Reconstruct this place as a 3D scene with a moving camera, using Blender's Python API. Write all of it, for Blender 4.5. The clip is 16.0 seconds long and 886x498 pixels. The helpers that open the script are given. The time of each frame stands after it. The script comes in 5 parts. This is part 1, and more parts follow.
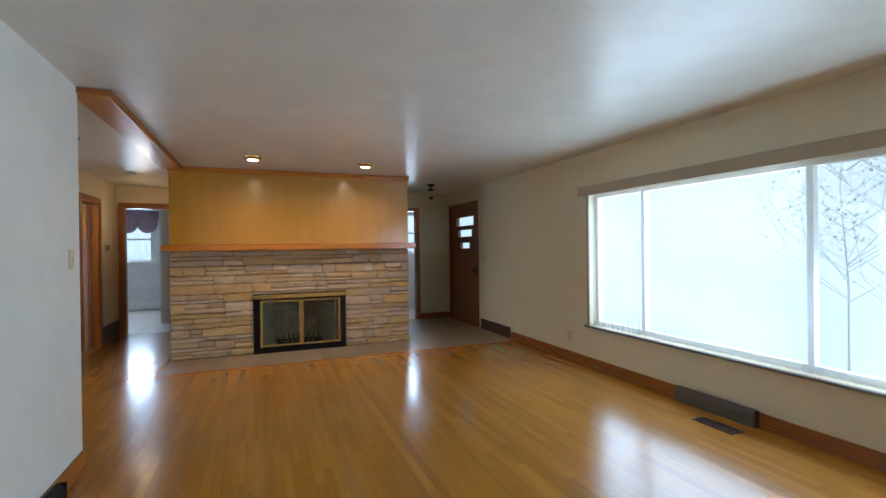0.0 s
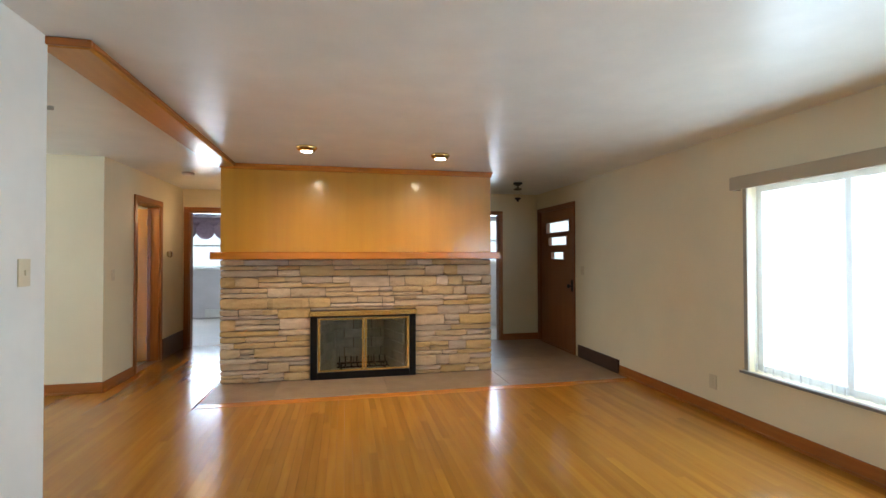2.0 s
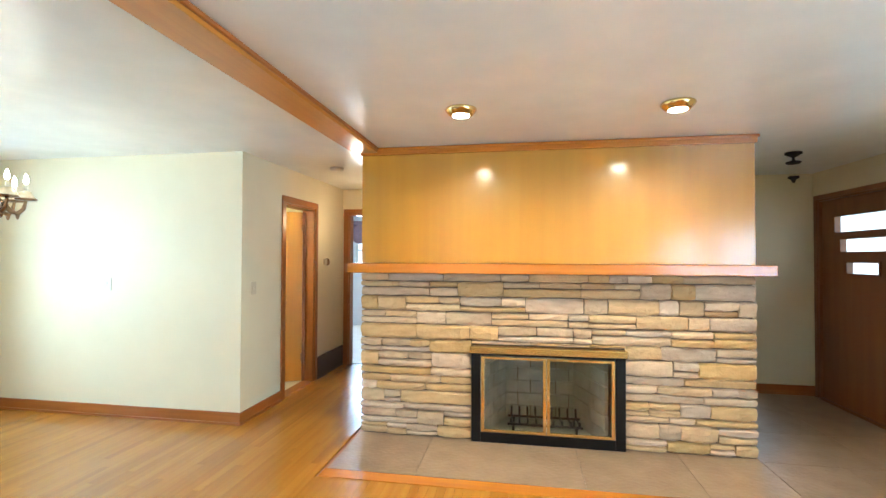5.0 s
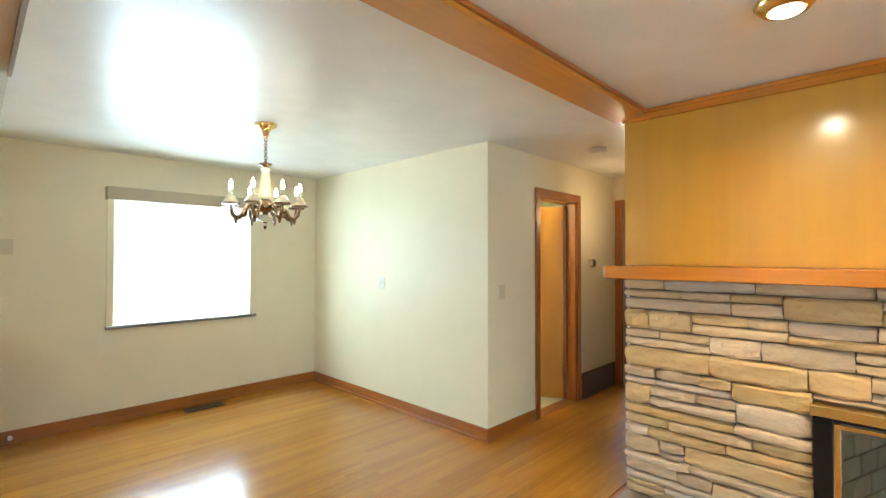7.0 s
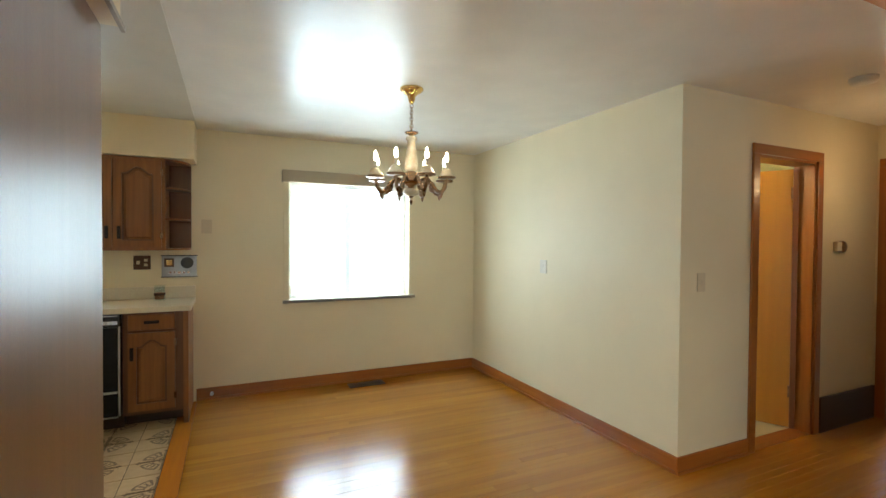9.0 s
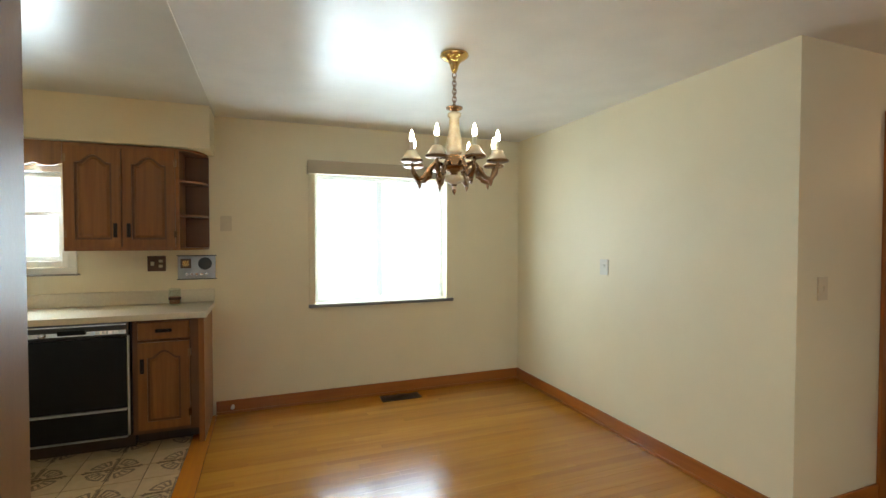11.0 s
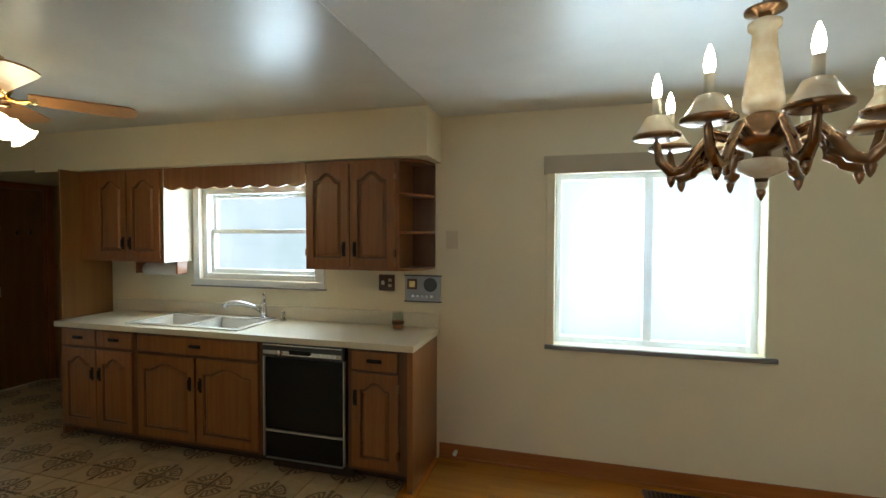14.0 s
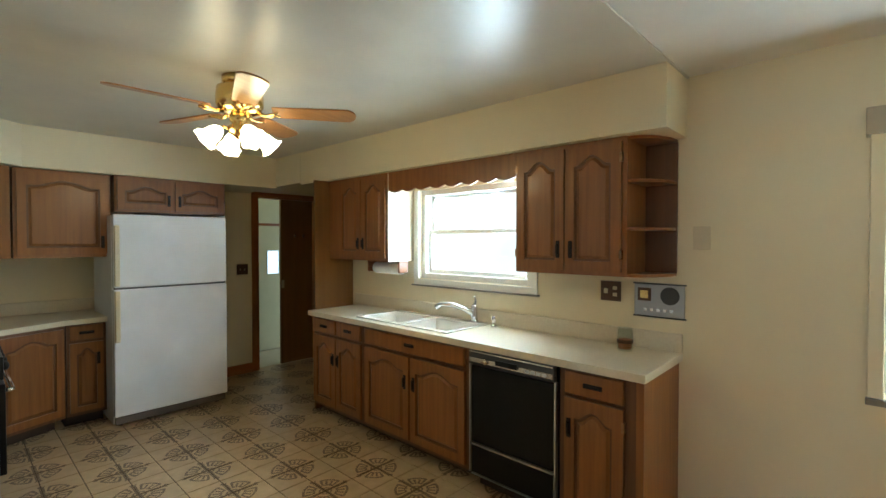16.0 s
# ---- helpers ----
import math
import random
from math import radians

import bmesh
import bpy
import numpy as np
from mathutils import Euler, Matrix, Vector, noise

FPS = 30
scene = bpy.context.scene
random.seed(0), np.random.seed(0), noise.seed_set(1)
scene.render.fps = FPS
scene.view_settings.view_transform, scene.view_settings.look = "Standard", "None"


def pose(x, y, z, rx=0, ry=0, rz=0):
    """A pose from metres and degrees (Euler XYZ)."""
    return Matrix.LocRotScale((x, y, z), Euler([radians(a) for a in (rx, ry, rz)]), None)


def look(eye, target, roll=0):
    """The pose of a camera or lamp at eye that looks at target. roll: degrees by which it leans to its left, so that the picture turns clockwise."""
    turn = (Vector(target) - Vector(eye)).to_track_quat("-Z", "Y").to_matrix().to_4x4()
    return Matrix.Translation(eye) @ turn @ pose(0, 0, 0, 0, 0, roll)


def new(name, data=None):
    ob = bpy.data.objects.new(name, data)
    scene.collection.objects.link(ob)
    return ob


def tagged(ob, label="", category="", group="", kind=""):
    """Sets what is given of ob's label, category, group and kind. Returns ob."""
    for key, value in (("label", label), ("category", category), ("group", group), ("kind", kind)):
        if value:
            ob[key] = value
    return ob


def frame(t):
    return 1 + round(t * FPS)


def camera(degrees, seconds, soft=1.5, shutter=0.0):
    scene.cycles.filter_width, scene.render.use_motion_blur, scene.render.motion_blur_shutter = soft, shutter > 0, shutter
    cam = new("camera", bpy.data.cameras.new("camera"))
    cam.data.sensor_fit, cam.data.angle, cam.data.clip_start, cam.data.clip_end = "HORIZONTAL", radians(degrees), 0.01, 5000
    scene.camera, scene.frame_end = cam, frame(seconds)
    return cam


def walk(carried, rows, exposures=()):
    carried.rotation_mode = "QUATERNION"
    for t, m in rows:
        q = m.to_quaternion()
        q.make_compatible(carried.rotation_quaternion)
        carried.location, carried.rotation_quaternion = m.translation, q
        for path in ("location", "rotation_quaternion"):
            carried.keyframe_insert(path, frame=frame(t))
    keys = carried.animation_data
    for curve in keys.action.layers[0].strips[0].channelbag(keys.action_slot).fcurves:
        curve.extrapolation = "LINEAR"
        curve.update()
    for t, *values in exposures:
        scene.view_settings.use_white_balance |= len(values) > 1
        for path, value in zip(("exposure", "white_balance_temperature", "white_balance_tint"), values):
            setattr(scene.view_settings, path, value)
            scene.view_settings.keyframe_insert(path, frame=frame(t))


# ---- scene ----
cam = camera(87.8, 16.0)
PATH = [
    (0, (0.196, 1.05, 1.377), (0.934, 2.909, 1.369), -0.7),
    (0.5, (0.317, 1.282, 1.385), (0.981, 3.168, 1.388), -0.8),
    (1, (0.417, 1.557, 1.38), (0.994, 3.472, 1.394), -0.7),
    (1.5, (0.435, 1.853, 1.403), (0.94, 3.788, 1.42), -0.2),
    (2, (0.485, 2.169, 1.4), (0.901, 4.125, 1.43), -0.1),
    (2.5, (0.516, 2.449, 1.403), (0.826, 4.424, 1.445), -0.1),
    (3, (0.5, 2.764, 1.423), (0.76, 4.747, 1.459), -0.2),
    (5.5, (0.5, 4.074, 1.503), (-0.136, 5.97, 1.538), 0.3),
    (6, (0.535, 4.343, 1.513), (-0.428, 6.096, 1.538), 0.3),
    (6.5, (0.436, 4.48, 1.534), (-0.75, 6.091, 1.551), 0.4),
    (7, (0.392, 4.622, 1.501), (-1.003, 6.055, 1.533), 0.1),
    (7.5, (0.355, 4.749, 1.501), (-1.212, 5.992, 1.525), -0.0),
    (8, (0.276, 4.865, 1.481), (-1.409, 5.942, 1.491), 0.2),
    (8.5, (0.149, 4.935, 1.465), (-1.609, 5.888, 1.454), 0.4),
    (9, (0.022, 5.01, 1.454), (-1.793, 5.85, 1.419), 0.4),
    (11.5, (-0.603, 5.204, 1.454), (-2.496, 5.849, 1.398), 0.3),
    (12, (-0.741, 5.308, 1.478), (-2.676, 5.807, 1.42), 0.6),
    (12.5, (-0.921, 5.363, 1.456), (-2.9, 5.656, 1.423), 0.1),
    (13, (-1.093, 5.474, 1.552), (-3.092, 5.511, 1.483), 0.3),
    (13.5, (-1.282, 5.548, 1.578), (-3.267, 5.317, 1.515), 0.4),
    (14, (-1.48, 5.624, 1.599), (-3.408, 5.095, 1.541), 0.2),
    (14.5, (-1.62, 5.633, 1.585), (-3.453, 4.836, 1.549), 0.3),
    (15, (-1.741, 5.586, 1.589), (-3.453, 4.552, 1.557), 0.4),
    (15.5, (-1.832, 5.526, 1.564), (-3.42, 4.31, 1.535), 0.2),
    (16, (-1.904, 5.483, 1.555), (-3.368, 4.12, 1.519), 0.0),
]
EXPO = [(0, 0.05, 5080, 3), (1, 0.03, 5120, 4), (1.5, 0.3, 5300, 4), (3, 0.98, 5650, 3), (5.5, 1.6, 4850, -6), (6, 1.45, 4850, -7), (7, 1.27, 5250, -6), (9, 0.53, 5750, -1), (12.5, 0.3, 5900, 1), (14, -0.05, 5550, -1), (15.5, 0.22, 5450, -3), (16, 0.52, 5550, -3)]
walk(cam, [(t, look(eye, target, roll)) for t, eye, target, roll in PATH], EXPO)

# ---- light ----
world = bpy.data.worlds.new("sky")
scene.world = world
world.use_nodes = True
wn = world.node_tree.nodes
sky = wn.new("ShaderNodeTexSky")
sky.sky_type, sky.sun_disc = "NISHITA", False
sky.sun_elevation, sky.sun_rotation = radians(50), radians(200)
wn["Background"].inputs[1].default_value = 0.15
world.node_tree.links.new(sky.outputs[0], wn["Background"].inputs[0])
sun_data = bpy.data.lights.new("sun", "SUN")
sun_data.energy, sun_data.angle, sun_data.color = 5.0, radians(0.6), (1, 0.96, 0.9)
sun = new("sun", sun_data)
sun.matrix_world = look((0, 0, 20), (0, 10, 0))


def window_lamp(name, at, toward, w, h, power, color=(0.86, 0.94, 1.0)):
    d = bpy.data.lights.new(name, "AREA")
    d.shape, d.size, d.size_y, d.energy, d.color = "RECTANGLE", w, h, power, color
    new(name, d).matrix_world = look(at, toward)


def lamp(name, at, power, color, radius=0.05, kind="POINT", toward=None, cone=80):
    d = bpy.data.lights.new(name, kind)
    d.energy, d.color, d.shadow_soft_size = power, color, radius
    if kind == "SPOT":
        d.spot_size, d.spot_blend = radians(cone), 1.0
    new(name, d).matrix_world = look(at, toward) if toward else pose(*at)


WARM = (1.0, 0.62, 0.30)
window_lamp("daylight_picture_window", (3.86, 4.16, 1.26), (0, 4.16, 1.26), 2.22, 1.40, 40)
window_lamp("daylight_picture_window_side", (3.87, 0.95, 1.22), (0, 0.95, 1.22), 2.2, 1.5, 46)
window_lamp("daylight_picture_window_low", (3.87, 2.55, 0.86), (0, 2.55, 0.86), 0.95, 0.78, 9)
window_lamp("daylight_dining_window", (-4.83, 6.14, 1.48), (0, 6.14, 1.48), 1.2, 1.04, 33)
window_lamp("daylight_kitchen_window", (-4.87, 3.3, 1.58), (-1.5, 2.0, 0.8), 1.0, 0.9, 50)
window_lamp("daylight_bedroom_window", (-2.6, 13.45, 1.55), (-2.6, 9, 1.0), 0.9, 0.9, 26)
window_lamp("daylight_study_window", (3.3, 11.0, 1.7), (3.0, 9, 1.0), 0.6, 0.8, 14)
for px, py in ((0.13, 6.66), (1.43, 6.74)):
    lamp("pot_light_beam", (px, py, 2.37), 60, (1.0, 0.72, 0.40), 0.04, "SPOT", (px, py + 0.55, 0), 145)
lamp("bathroom_light", (-2.75, 8.25, 2.2), 19, (1.0, 0.78, 0.42), 0.12)
# unseen fill lamp added to warm the hall, without a fixture
lamp("hall_fill", (-1.45, 9.2, 1.95), 4, WARM, 0.1)
lamp("back_room_light", (-4.6, -0.4, 2.2), 0.8, (1.0, 0.82, 0.5), 0.1)


# ---- materials ----
def mat(name, col, rough=0.5, metal=0.0, col2=None, scale=(4, 4, 4), bump=0.0, bscale=60, coat=0.0, amount=0.5,
        piece=0.0, hue=0.0, detail=4.0, spec=0.5, emit=0.0, alpha=1.0):
    m = bpy.data.materials.new(name)
    m.use_nodes = True
    nt = m.node_tree
    N, L = nt.nodes, nt.links
    b = N["Principled BSDF"]
    geo = N.new("ShaderNodeNewGeometry")
    mp = N.new("ShaderNodeMapping")
    mp.inputs["Scale"].default_value = scale
    L.new(geo.outputs["Position"], mp.inputs[0])
    vec = mp.outputs[0]
    col2 = col2 or tuple(c * 0.9 for c in col)
    rnd = None
    if piece:
        oi = N.new("ShaderNodeObjectInfo")
        add = N.new("ShaderNodeMath")
        add.operation = "ADD"
        L.new(oi.outputs["Random"], add.inputs[0])
        L.new(geo.outputs["Random Per Island"], add.inputs[1])
        fr = N.new("ShaderNodeMath")
        fr.operation = "FRACT"
        L.new(add.outputs[0], fr.inputs[0])
        rnd = fr.outputs[0]
        sh = N.new("ShaderNodeVectorMath")
        sh.operation = "MULTIPLY_ADD"
        L.new(rnd, sh.inputs[0])
        sh.inputs[1].default_value = (13, 17, 11)
        L.new(vec, sh.inputs[2])
        vec = sh.outputs[0]
    t = N.new("ShaderNodeTexNoise")
    t.inputs["Scale"].default_value, t.inputs["Detail"].default_value = 1.0, detail
    L.new(vec, t.inputs["Vector"])
    big = N.new("ShaderNodeTexNoise")
    big.inputs["Scale"].default_value, big.inputs["Detail"].default_value = 0.9, 2
    L.new(geo.outputs["Position"], big.inputs["Vector"])
    r = N.new("ShaderNodeMapRange")
    r.inputs[1].default_value, r.inputs[2].default_value = 0.5 - 0.5 * amount, 0.5 + 0.5 * amount
    L.new(t.outputs["Fac"], r.inputs[0])
    mx = N.new("ShaderNodeMixRGB")
    mx.inputs[1].default_value, mx.inputs[2].default_value = (*col, 1), (*col2, 1)
    L.new(r.outputs[0], mx.inputs[0])
    out = mx.outputs[0]
    hv = N.new("ShaderNodeHueSaturation")
    L.new(out, hv.inputs["Color"])
    vr = N.new("ShaderNodeMapRange")
    vr.inputs[1].default_value, vr.inputs[2].default_value, vr.inputs[3].default_value, vr.inputs[4].default_value = 0.3, 0.7, 0.96, 1.04
    L.new(big.outputs["Fac"], vr.inputs[0])
    val = vr.outputs[0]
    if piece:
        pr = N.new("ShaderNodeMapRange")
        pr.inputs[3].default_value, pr.inputs[4].default_value = 1 - piece, 1 + piece
        L.new(rnd, pr.inputs[0])
        mu = N.new("ShaderNodeMath")
        mu.operation = "MULTIPLY"
        L.new(val, mu.inputs[0])
        L.new(pr.outputs[0], mu.inputs[1])
        val = mu.outputs[0]
        if hue:
            mul = N.new("ShaderNodeMath")
            mul.operation = "MULTIPLY"
            L.new(rnd, mul.inputs[0])
            mul.inputs[1].default_value = 7.31
            f2 = N.new("ShaderNodeMath")
            f2.operation = "FRACT"
            L.new(mul.outputs[0], f2.inputs[0])
            for sock, lo, hi in (("Hue", 0.5 - hue, 0.5 + hue * 0.6), ("Saturation", 0.75, 1.25)):
                q = N.new("ShaderNodeMapRange")
                q.inputs[3].default_value, q.inputs[4].default_value = lo, hi
                L.new(f2.outputs[0], q.inputs[0])
                L.new(q.outputs[0], hv.inputs[sock])
    L.new(val, hv.inputs["Value"])
    L.new(hv.outputs[0], b.inputs["Base Color"])
    b.inputs["Metallic"].default_value = metal
    rr = N.new("ShaderNodeMapRange")
    rr.inputs[3].default_value, rr.inputs[4].default_value = rough * 0.85, min(1, rough * 1.15)
    L.new(big.outputs["Fac"], rr.inputs[0])
    L.new(rr.outputs[0], b.inputs["Roughness"])
    b.inputs["Coat Weight"].default_value = coat
    b.inputs["Coat Roughness"].default_value = 0.14
    b.inputs["Specular IOR Level"].default_value = spec
    if bump:
        bt = N.new("ShaderNodeTexNoise")
        bt.inputs["Scale"].default_value, bt.inputs["Detail"].default_value = bscale, 3
        L.new(geo.outputs["Position"], bt.inputs["Vector"])
        bp = N.new("ShaderNodeBump")
        bp.inputs["Strength"].default_value, bp.inputs["Distance"].default_value = bump, 0.01
        L.new(bt.outputs["Fac"], bp.inputs["Height"])
        L.new(bp.outputs[0], b.inputs["Normal"])
    if emit:
        b.inputs["Emission Color"].default_value = (*col, 1)
        b.inputs["Emission Strength"].default_value = emit
    if alpha < 1:
        b.inputs["Alpha"].default_value = alpha
    return m


def sheer_mat(name, clear):
    m = bpy.data.materials.new(name)
    m.use_nodes = True
    N, L = m.node_tree.nodes, m.node_tree.links
    N.remove(N["Principled BSDF"])
    tr, tl = N.new("ShaderNodeBsdfTransparent"), N.new("ShaderNodeBsdfTranslucent")
    df = N.new("ShaderNodeBsdfDiffuse")
    tl.inputs[0].default_value = df.inputs[0].default_value = (0.92, 0.94, 0.96, 1)
    a, b = N.new("ShaderNodeMixShader"), N.new("ShaderNodeMixShader")
    w = N.new("ShaderNodeTexNoise")
    w.inputs["Scale"].default_value = 700
    mr = N.new("ShaderNodeMapRange")
    mr.inputs[3].default_value, mr.inputs[4].default_value = 1 - clear - 0.1, 1 - clear + 0.1
    L.new(w.outputs["Fac"], mr.inputs[0])
    a.inputs[0].default_value = 0.4
    L.new(tl.outputs[0], a.inputs[1])
    L.new(df.outputs[0], a.inputs[2])
    L.new(mr.outputs[0], b.inputs[0])
    L.new(tr.outputs[0], b.inputs[1])
    L.new(a.outputs[0], b.inputs[2])
    L.new(b.outputs[0], N["Material Output"].inputs[0])
    return m


def glass_mat(name, tint=(1, 1, 1), gloss=0.05):
    m = bpy.data.materials.new(name)
    m.use_nodes = True
    N, L = m.node_tree.nodes, m.node_tree.links
    N.remove(N["Principled BSDF"])
    tr, gl, mx = N.new("ShaderNodeBsdfTransparent"), N.new("ShaderNodeBsdfGlossy"), N.new("ShaderNodeMixShader")
    tr.inputs[0].default_value = (*tint, 1)
    gl.inputs["Roughness"].default_value = 0.02
    mx.inputs[0].default_value = gloss
    L.new(tr.outputs[0], mx.inputs[1])
    L.new(gl.outputs[0], mx.inputs[2])
    L.new(mx.outputs[0], N["Material Output"].inputs[0])
    return m


def wood(name, a, b, axis, rough=0.3, coat=0.3, piece=0.0, fine=45.0, amount=0.55):
    sc = [fine, fine, fine]
    sc["xyz".index(axis)] = fine * 0.05
    return mat(name, a, rough, 0, b, sc, 0.03, 120, coat, amount, piece, 0.0, 5)


WALL = mat("cream_wall_paint", (0.785, 0.695, 0.485), 0.5, bump=0.05, bscale=140, col2=(0.76, 0.67, 0.465), spec=0.3)
SATIN = mat("white_satin_wall_paint", (0.80, 0.77, 0.70), 0.35, bump=0.04, bscale=180)
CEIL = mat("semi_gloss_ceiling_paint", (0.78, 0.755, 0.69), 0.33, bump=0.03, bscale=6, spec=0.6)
# kitchen ceiling base is darkened: its dimmer shading is put into the colour
CEIL_K = mat("glossy_kitchen_ceiling_shade_tone", (0.60, 0.57, 0.48), 0.34, bump=0.03, bscale=6, spec=0.7)
OAK_Y = wood("oak_strip_floor", (0.45, 0.202, 0.019), (0.345, 0.135, 0.012), "y", 0.22, 0.4, 0.13, 24, 0.6)
OAK_X = wood("oak_border_board", (0.54, 0.20, 0.013), (0.44, 0.15, 0.02), "x", 0.25, 0.45, 0.1, 40)
TRIM_Y = wood("stained_trim", (0.38, 0.128, 0.02), (0.27, 0.082, 0.012), "y", 0.34, 0.3)
TRIM_X = wood("stained_trim_cross", (0.38, 0.128, 0.02), (0.27, 0.082, 0.012), "x", 0.34, 0.3)
TRIM_Z = wood("stained_trim_upright", (0.38, 0.128, 0.02), (0.27, 0.082, 0.012), "z", 0.34, 0.3)
BEAM = wood("beam_wood", (0.54, 0.235, 0.03), (0.46, 0.18, 0.02), "y", 0.34, 0.3)
MANTEL = wood("mantel_wood", (0.48, 0.175, 0.018), (0.38, 0.125, 0.012), "x", 0.22, 0.4)
BIRCH = wood("golden_birch_plywood", (0.53, 0.262, 0.018), (0.44, 0.195, 0.012), "z", 0.345, 1.0, 0.0, 9, 0.8)
DOORW = wood("dark_door_veneer", (0.27, 0.095, 0.022), (0.19, 0.06, 0.013), "z", 0.35, 0.2, 0, 16)
DOORY = wood("amber_door_veneer", (0.56, 0.27, 0.025), (0.44, 0.19, 0.015), "z", 0.34, 0.3, 0, 12)
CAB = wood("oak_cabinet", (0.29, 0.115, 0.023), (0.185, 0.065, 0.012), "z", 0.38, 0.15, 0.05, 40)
# darker copy of CAB: shade of grooves, door gaps and shelf back, as colour
CABD = wood("oak_cabinet_recess_shade", (0.15, 0.06, 0.017), (0.10, 0.038, 0.01), "z", 0.45, 0.1, 0, 40)
CABP = wood("pantry_side_panel", (0.22, 0.12, 0.05), (0.175, 0.09, 0.035), "z", 0.36, 0.0, 0, 26)
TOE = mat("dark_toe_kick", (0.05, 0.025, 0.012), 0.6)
STONE = mat("sandstone_ledge", (0.62, 0.44, 0.25), 0.85, 0, (0.44, 0.295, 0.16), (8, 8, 26), 0.9, 38, 0, 0.75, 0.15, 0.006)
MORTAR = mat("grey_mortar", (0.15, 0.115, 0.08), 0.95, bump=0.5, bscale=120)
SLATE = mat("hearth_slate", (0.36, 0.25, 0.16), 0.4, 0, (0.24, 0.155, 0.10), (5, 5, 5), 0.4, 30, 0, 0.7, 0.1)
BRASS = mat("polished_brass", (0.78, 0.55, 0.2), 0.22, 1.0)
OLDBR = mat("antique_brass", (0.38, 0.23, 0.12), 0.28, 1.0, (0.2, 0.12, 0.065), (30, 30, 30))
CHROME = mat("chrome", (0.75, 0.75, 0.76), 0.15, 1.0)
STEEL = mat("brushed_steel", (0.55, 0.54, 0.52), 0.35, 1.0)
BLACK = mat("black_enamel", (0.006, 0.0055, 0.0055), 0.3, spec=0.25)
IRON = mat("cast_iron", (0.02, 0.018, 0.017), 0.6, 0.5)
FIREB = mat("firebrick", (0.50, 0.47, 0.40), 0.9, 0, (0.28, 0.26, 0.22), (12, 12, 12), 0.4, 60, 0, 0.7, 0.15)
BROWNM = mat("brown_metal_register", (0.085, 0.05, 0.035), 0.45, 0.3)
GREYM = mat("grey_brown_register", (0.16, 0.13, 0.11), 0.45, 0.3)
BACKW = wood("brown_back_hall_veneer", (0.27, 0.13, 0.03), (0.19, 0.085, 0.02), "z", 0.35, 0.2, 0, 16)
IVORY = mat("ivory_plastic", (0.68, 0.58, 0.39), 0.4)
WHITEP = mat("white_plastic", (0.8, 0.8, 0.78), 0.35)
FRIDGE = mat("white_fridge_enamel", (0.82, 0.83, 0.86), 0.22, bump=0.03, bscale=300)
LAMI = mat("cream_laminate", (0.70, 0.63, 0.48), 0.32, 0, (0.64, 0.56, 0.42), (60, 60, 60))
SINK = mat("white_sink_enamel", (0.80, 0.77, 0.70), 0.15)
VINYLFR = mat("white_window_frame", (0.80, 0.79, 0.74), 0.4)
CASEGR = mat("grey_painted_window_casing", (0.40, 0.36, 0.29), 0.5)
VAL = mat("tan_valance_box", (0.46, 0.38, 0.26), 0.6, bump=0.05, bscale=300)
SILLG = mat("marble_sill_grey", (0.22, 0.20, 0.18), 0.4)
SHEER = sheer_mat("sheer_curtain", 0.85)
GLASS = glass_mat("window_glass")
SMOKED = glass_mat("smoked_fire_glass", (0.85, 0.84, 0.80))
CERAM = mat("painted_ceramic", (0.80, 0.70, 0.50), 0.25, 0, (0.72, 0.55, 0.33), (25, 25, 25), amount=0.25)
CANDLE = mat("ivory_candle_sleeve", (0.8, 0.72, 0.55), 0.5)
BULB = mat("lit_flame_bulb", (1.0, 0.86, 0.62), 0.3, emit=34)
TULIP = mat("lit_frosted_glass_shade", (1.0, 0.78, 0.46), 0.3, emit=12)
POTL = mat("lit_flood_bulb", (1.0, 0.82, 0.56), 0.3, emit=24)
BLADE = wood("fan_blade_oak", (0.40, 0.19, 0.06), (0.28, 0.12, 0.035), "x", 0.35, 0.2)
SILVER = mat("silver_radio_face", (0.42, 0.42, 0.42), 0.35, 0.7)
DARKP = mat("dark_grey_plastic", (0.05, 0.05, 0.05), 0.5)
BRPLATE = mat("brown_switch_plate", (0.10, 0.045, 0.02), 0.4)
TERRA = mat("rust_red_candle_wax", (0.48, 0.19, 0.08), 0.5)
JARG = glass_mat("clear_jar_glass", (0.92, 0.95, 0.93))
PAPER = mat("paper_towel", (0.85, 0.84, 0.82), 0.9, bump=0.2, bscale=200)
MAUVE = mat("mauve_valance_cloth", (0.30, 0.20, 0.24), 0.9, 0, (0.22, 0.15, 0.18), (20, 20, 20))
CARPET = mat("pale_beige_carpet", (0.58, 0.50, 0.44), 0.45, bump=0.3, bscale=400)
LILAC = mat("pale_lilac_wall", (0.74, 0.71, 0.74), 0.5)
PALEGR = mat("pale_green_wall", (0.66, 0.64, 0.44), 0.5)
GROUTD = mat("dark_tile_seam", (0.10, 0.06, 0.035), 0.6)
GRASS = mat("lawn", (0.09, 0.12, 0.04), 0.9, 0, (0.06, 0.09, 0.03), (3, 3, 3))
DAYPANE = mat("daylit_frosted_pane", (0.75, 0.88, 1.0), 0.3, emit=1.2)
IVORY_L = mat("off_white_plate", (0.72, 0.67, 0.56), 0.45)
CONC = mat("bathroom_floor_tile", (0.62, 0.58, 0.46), 0.3)


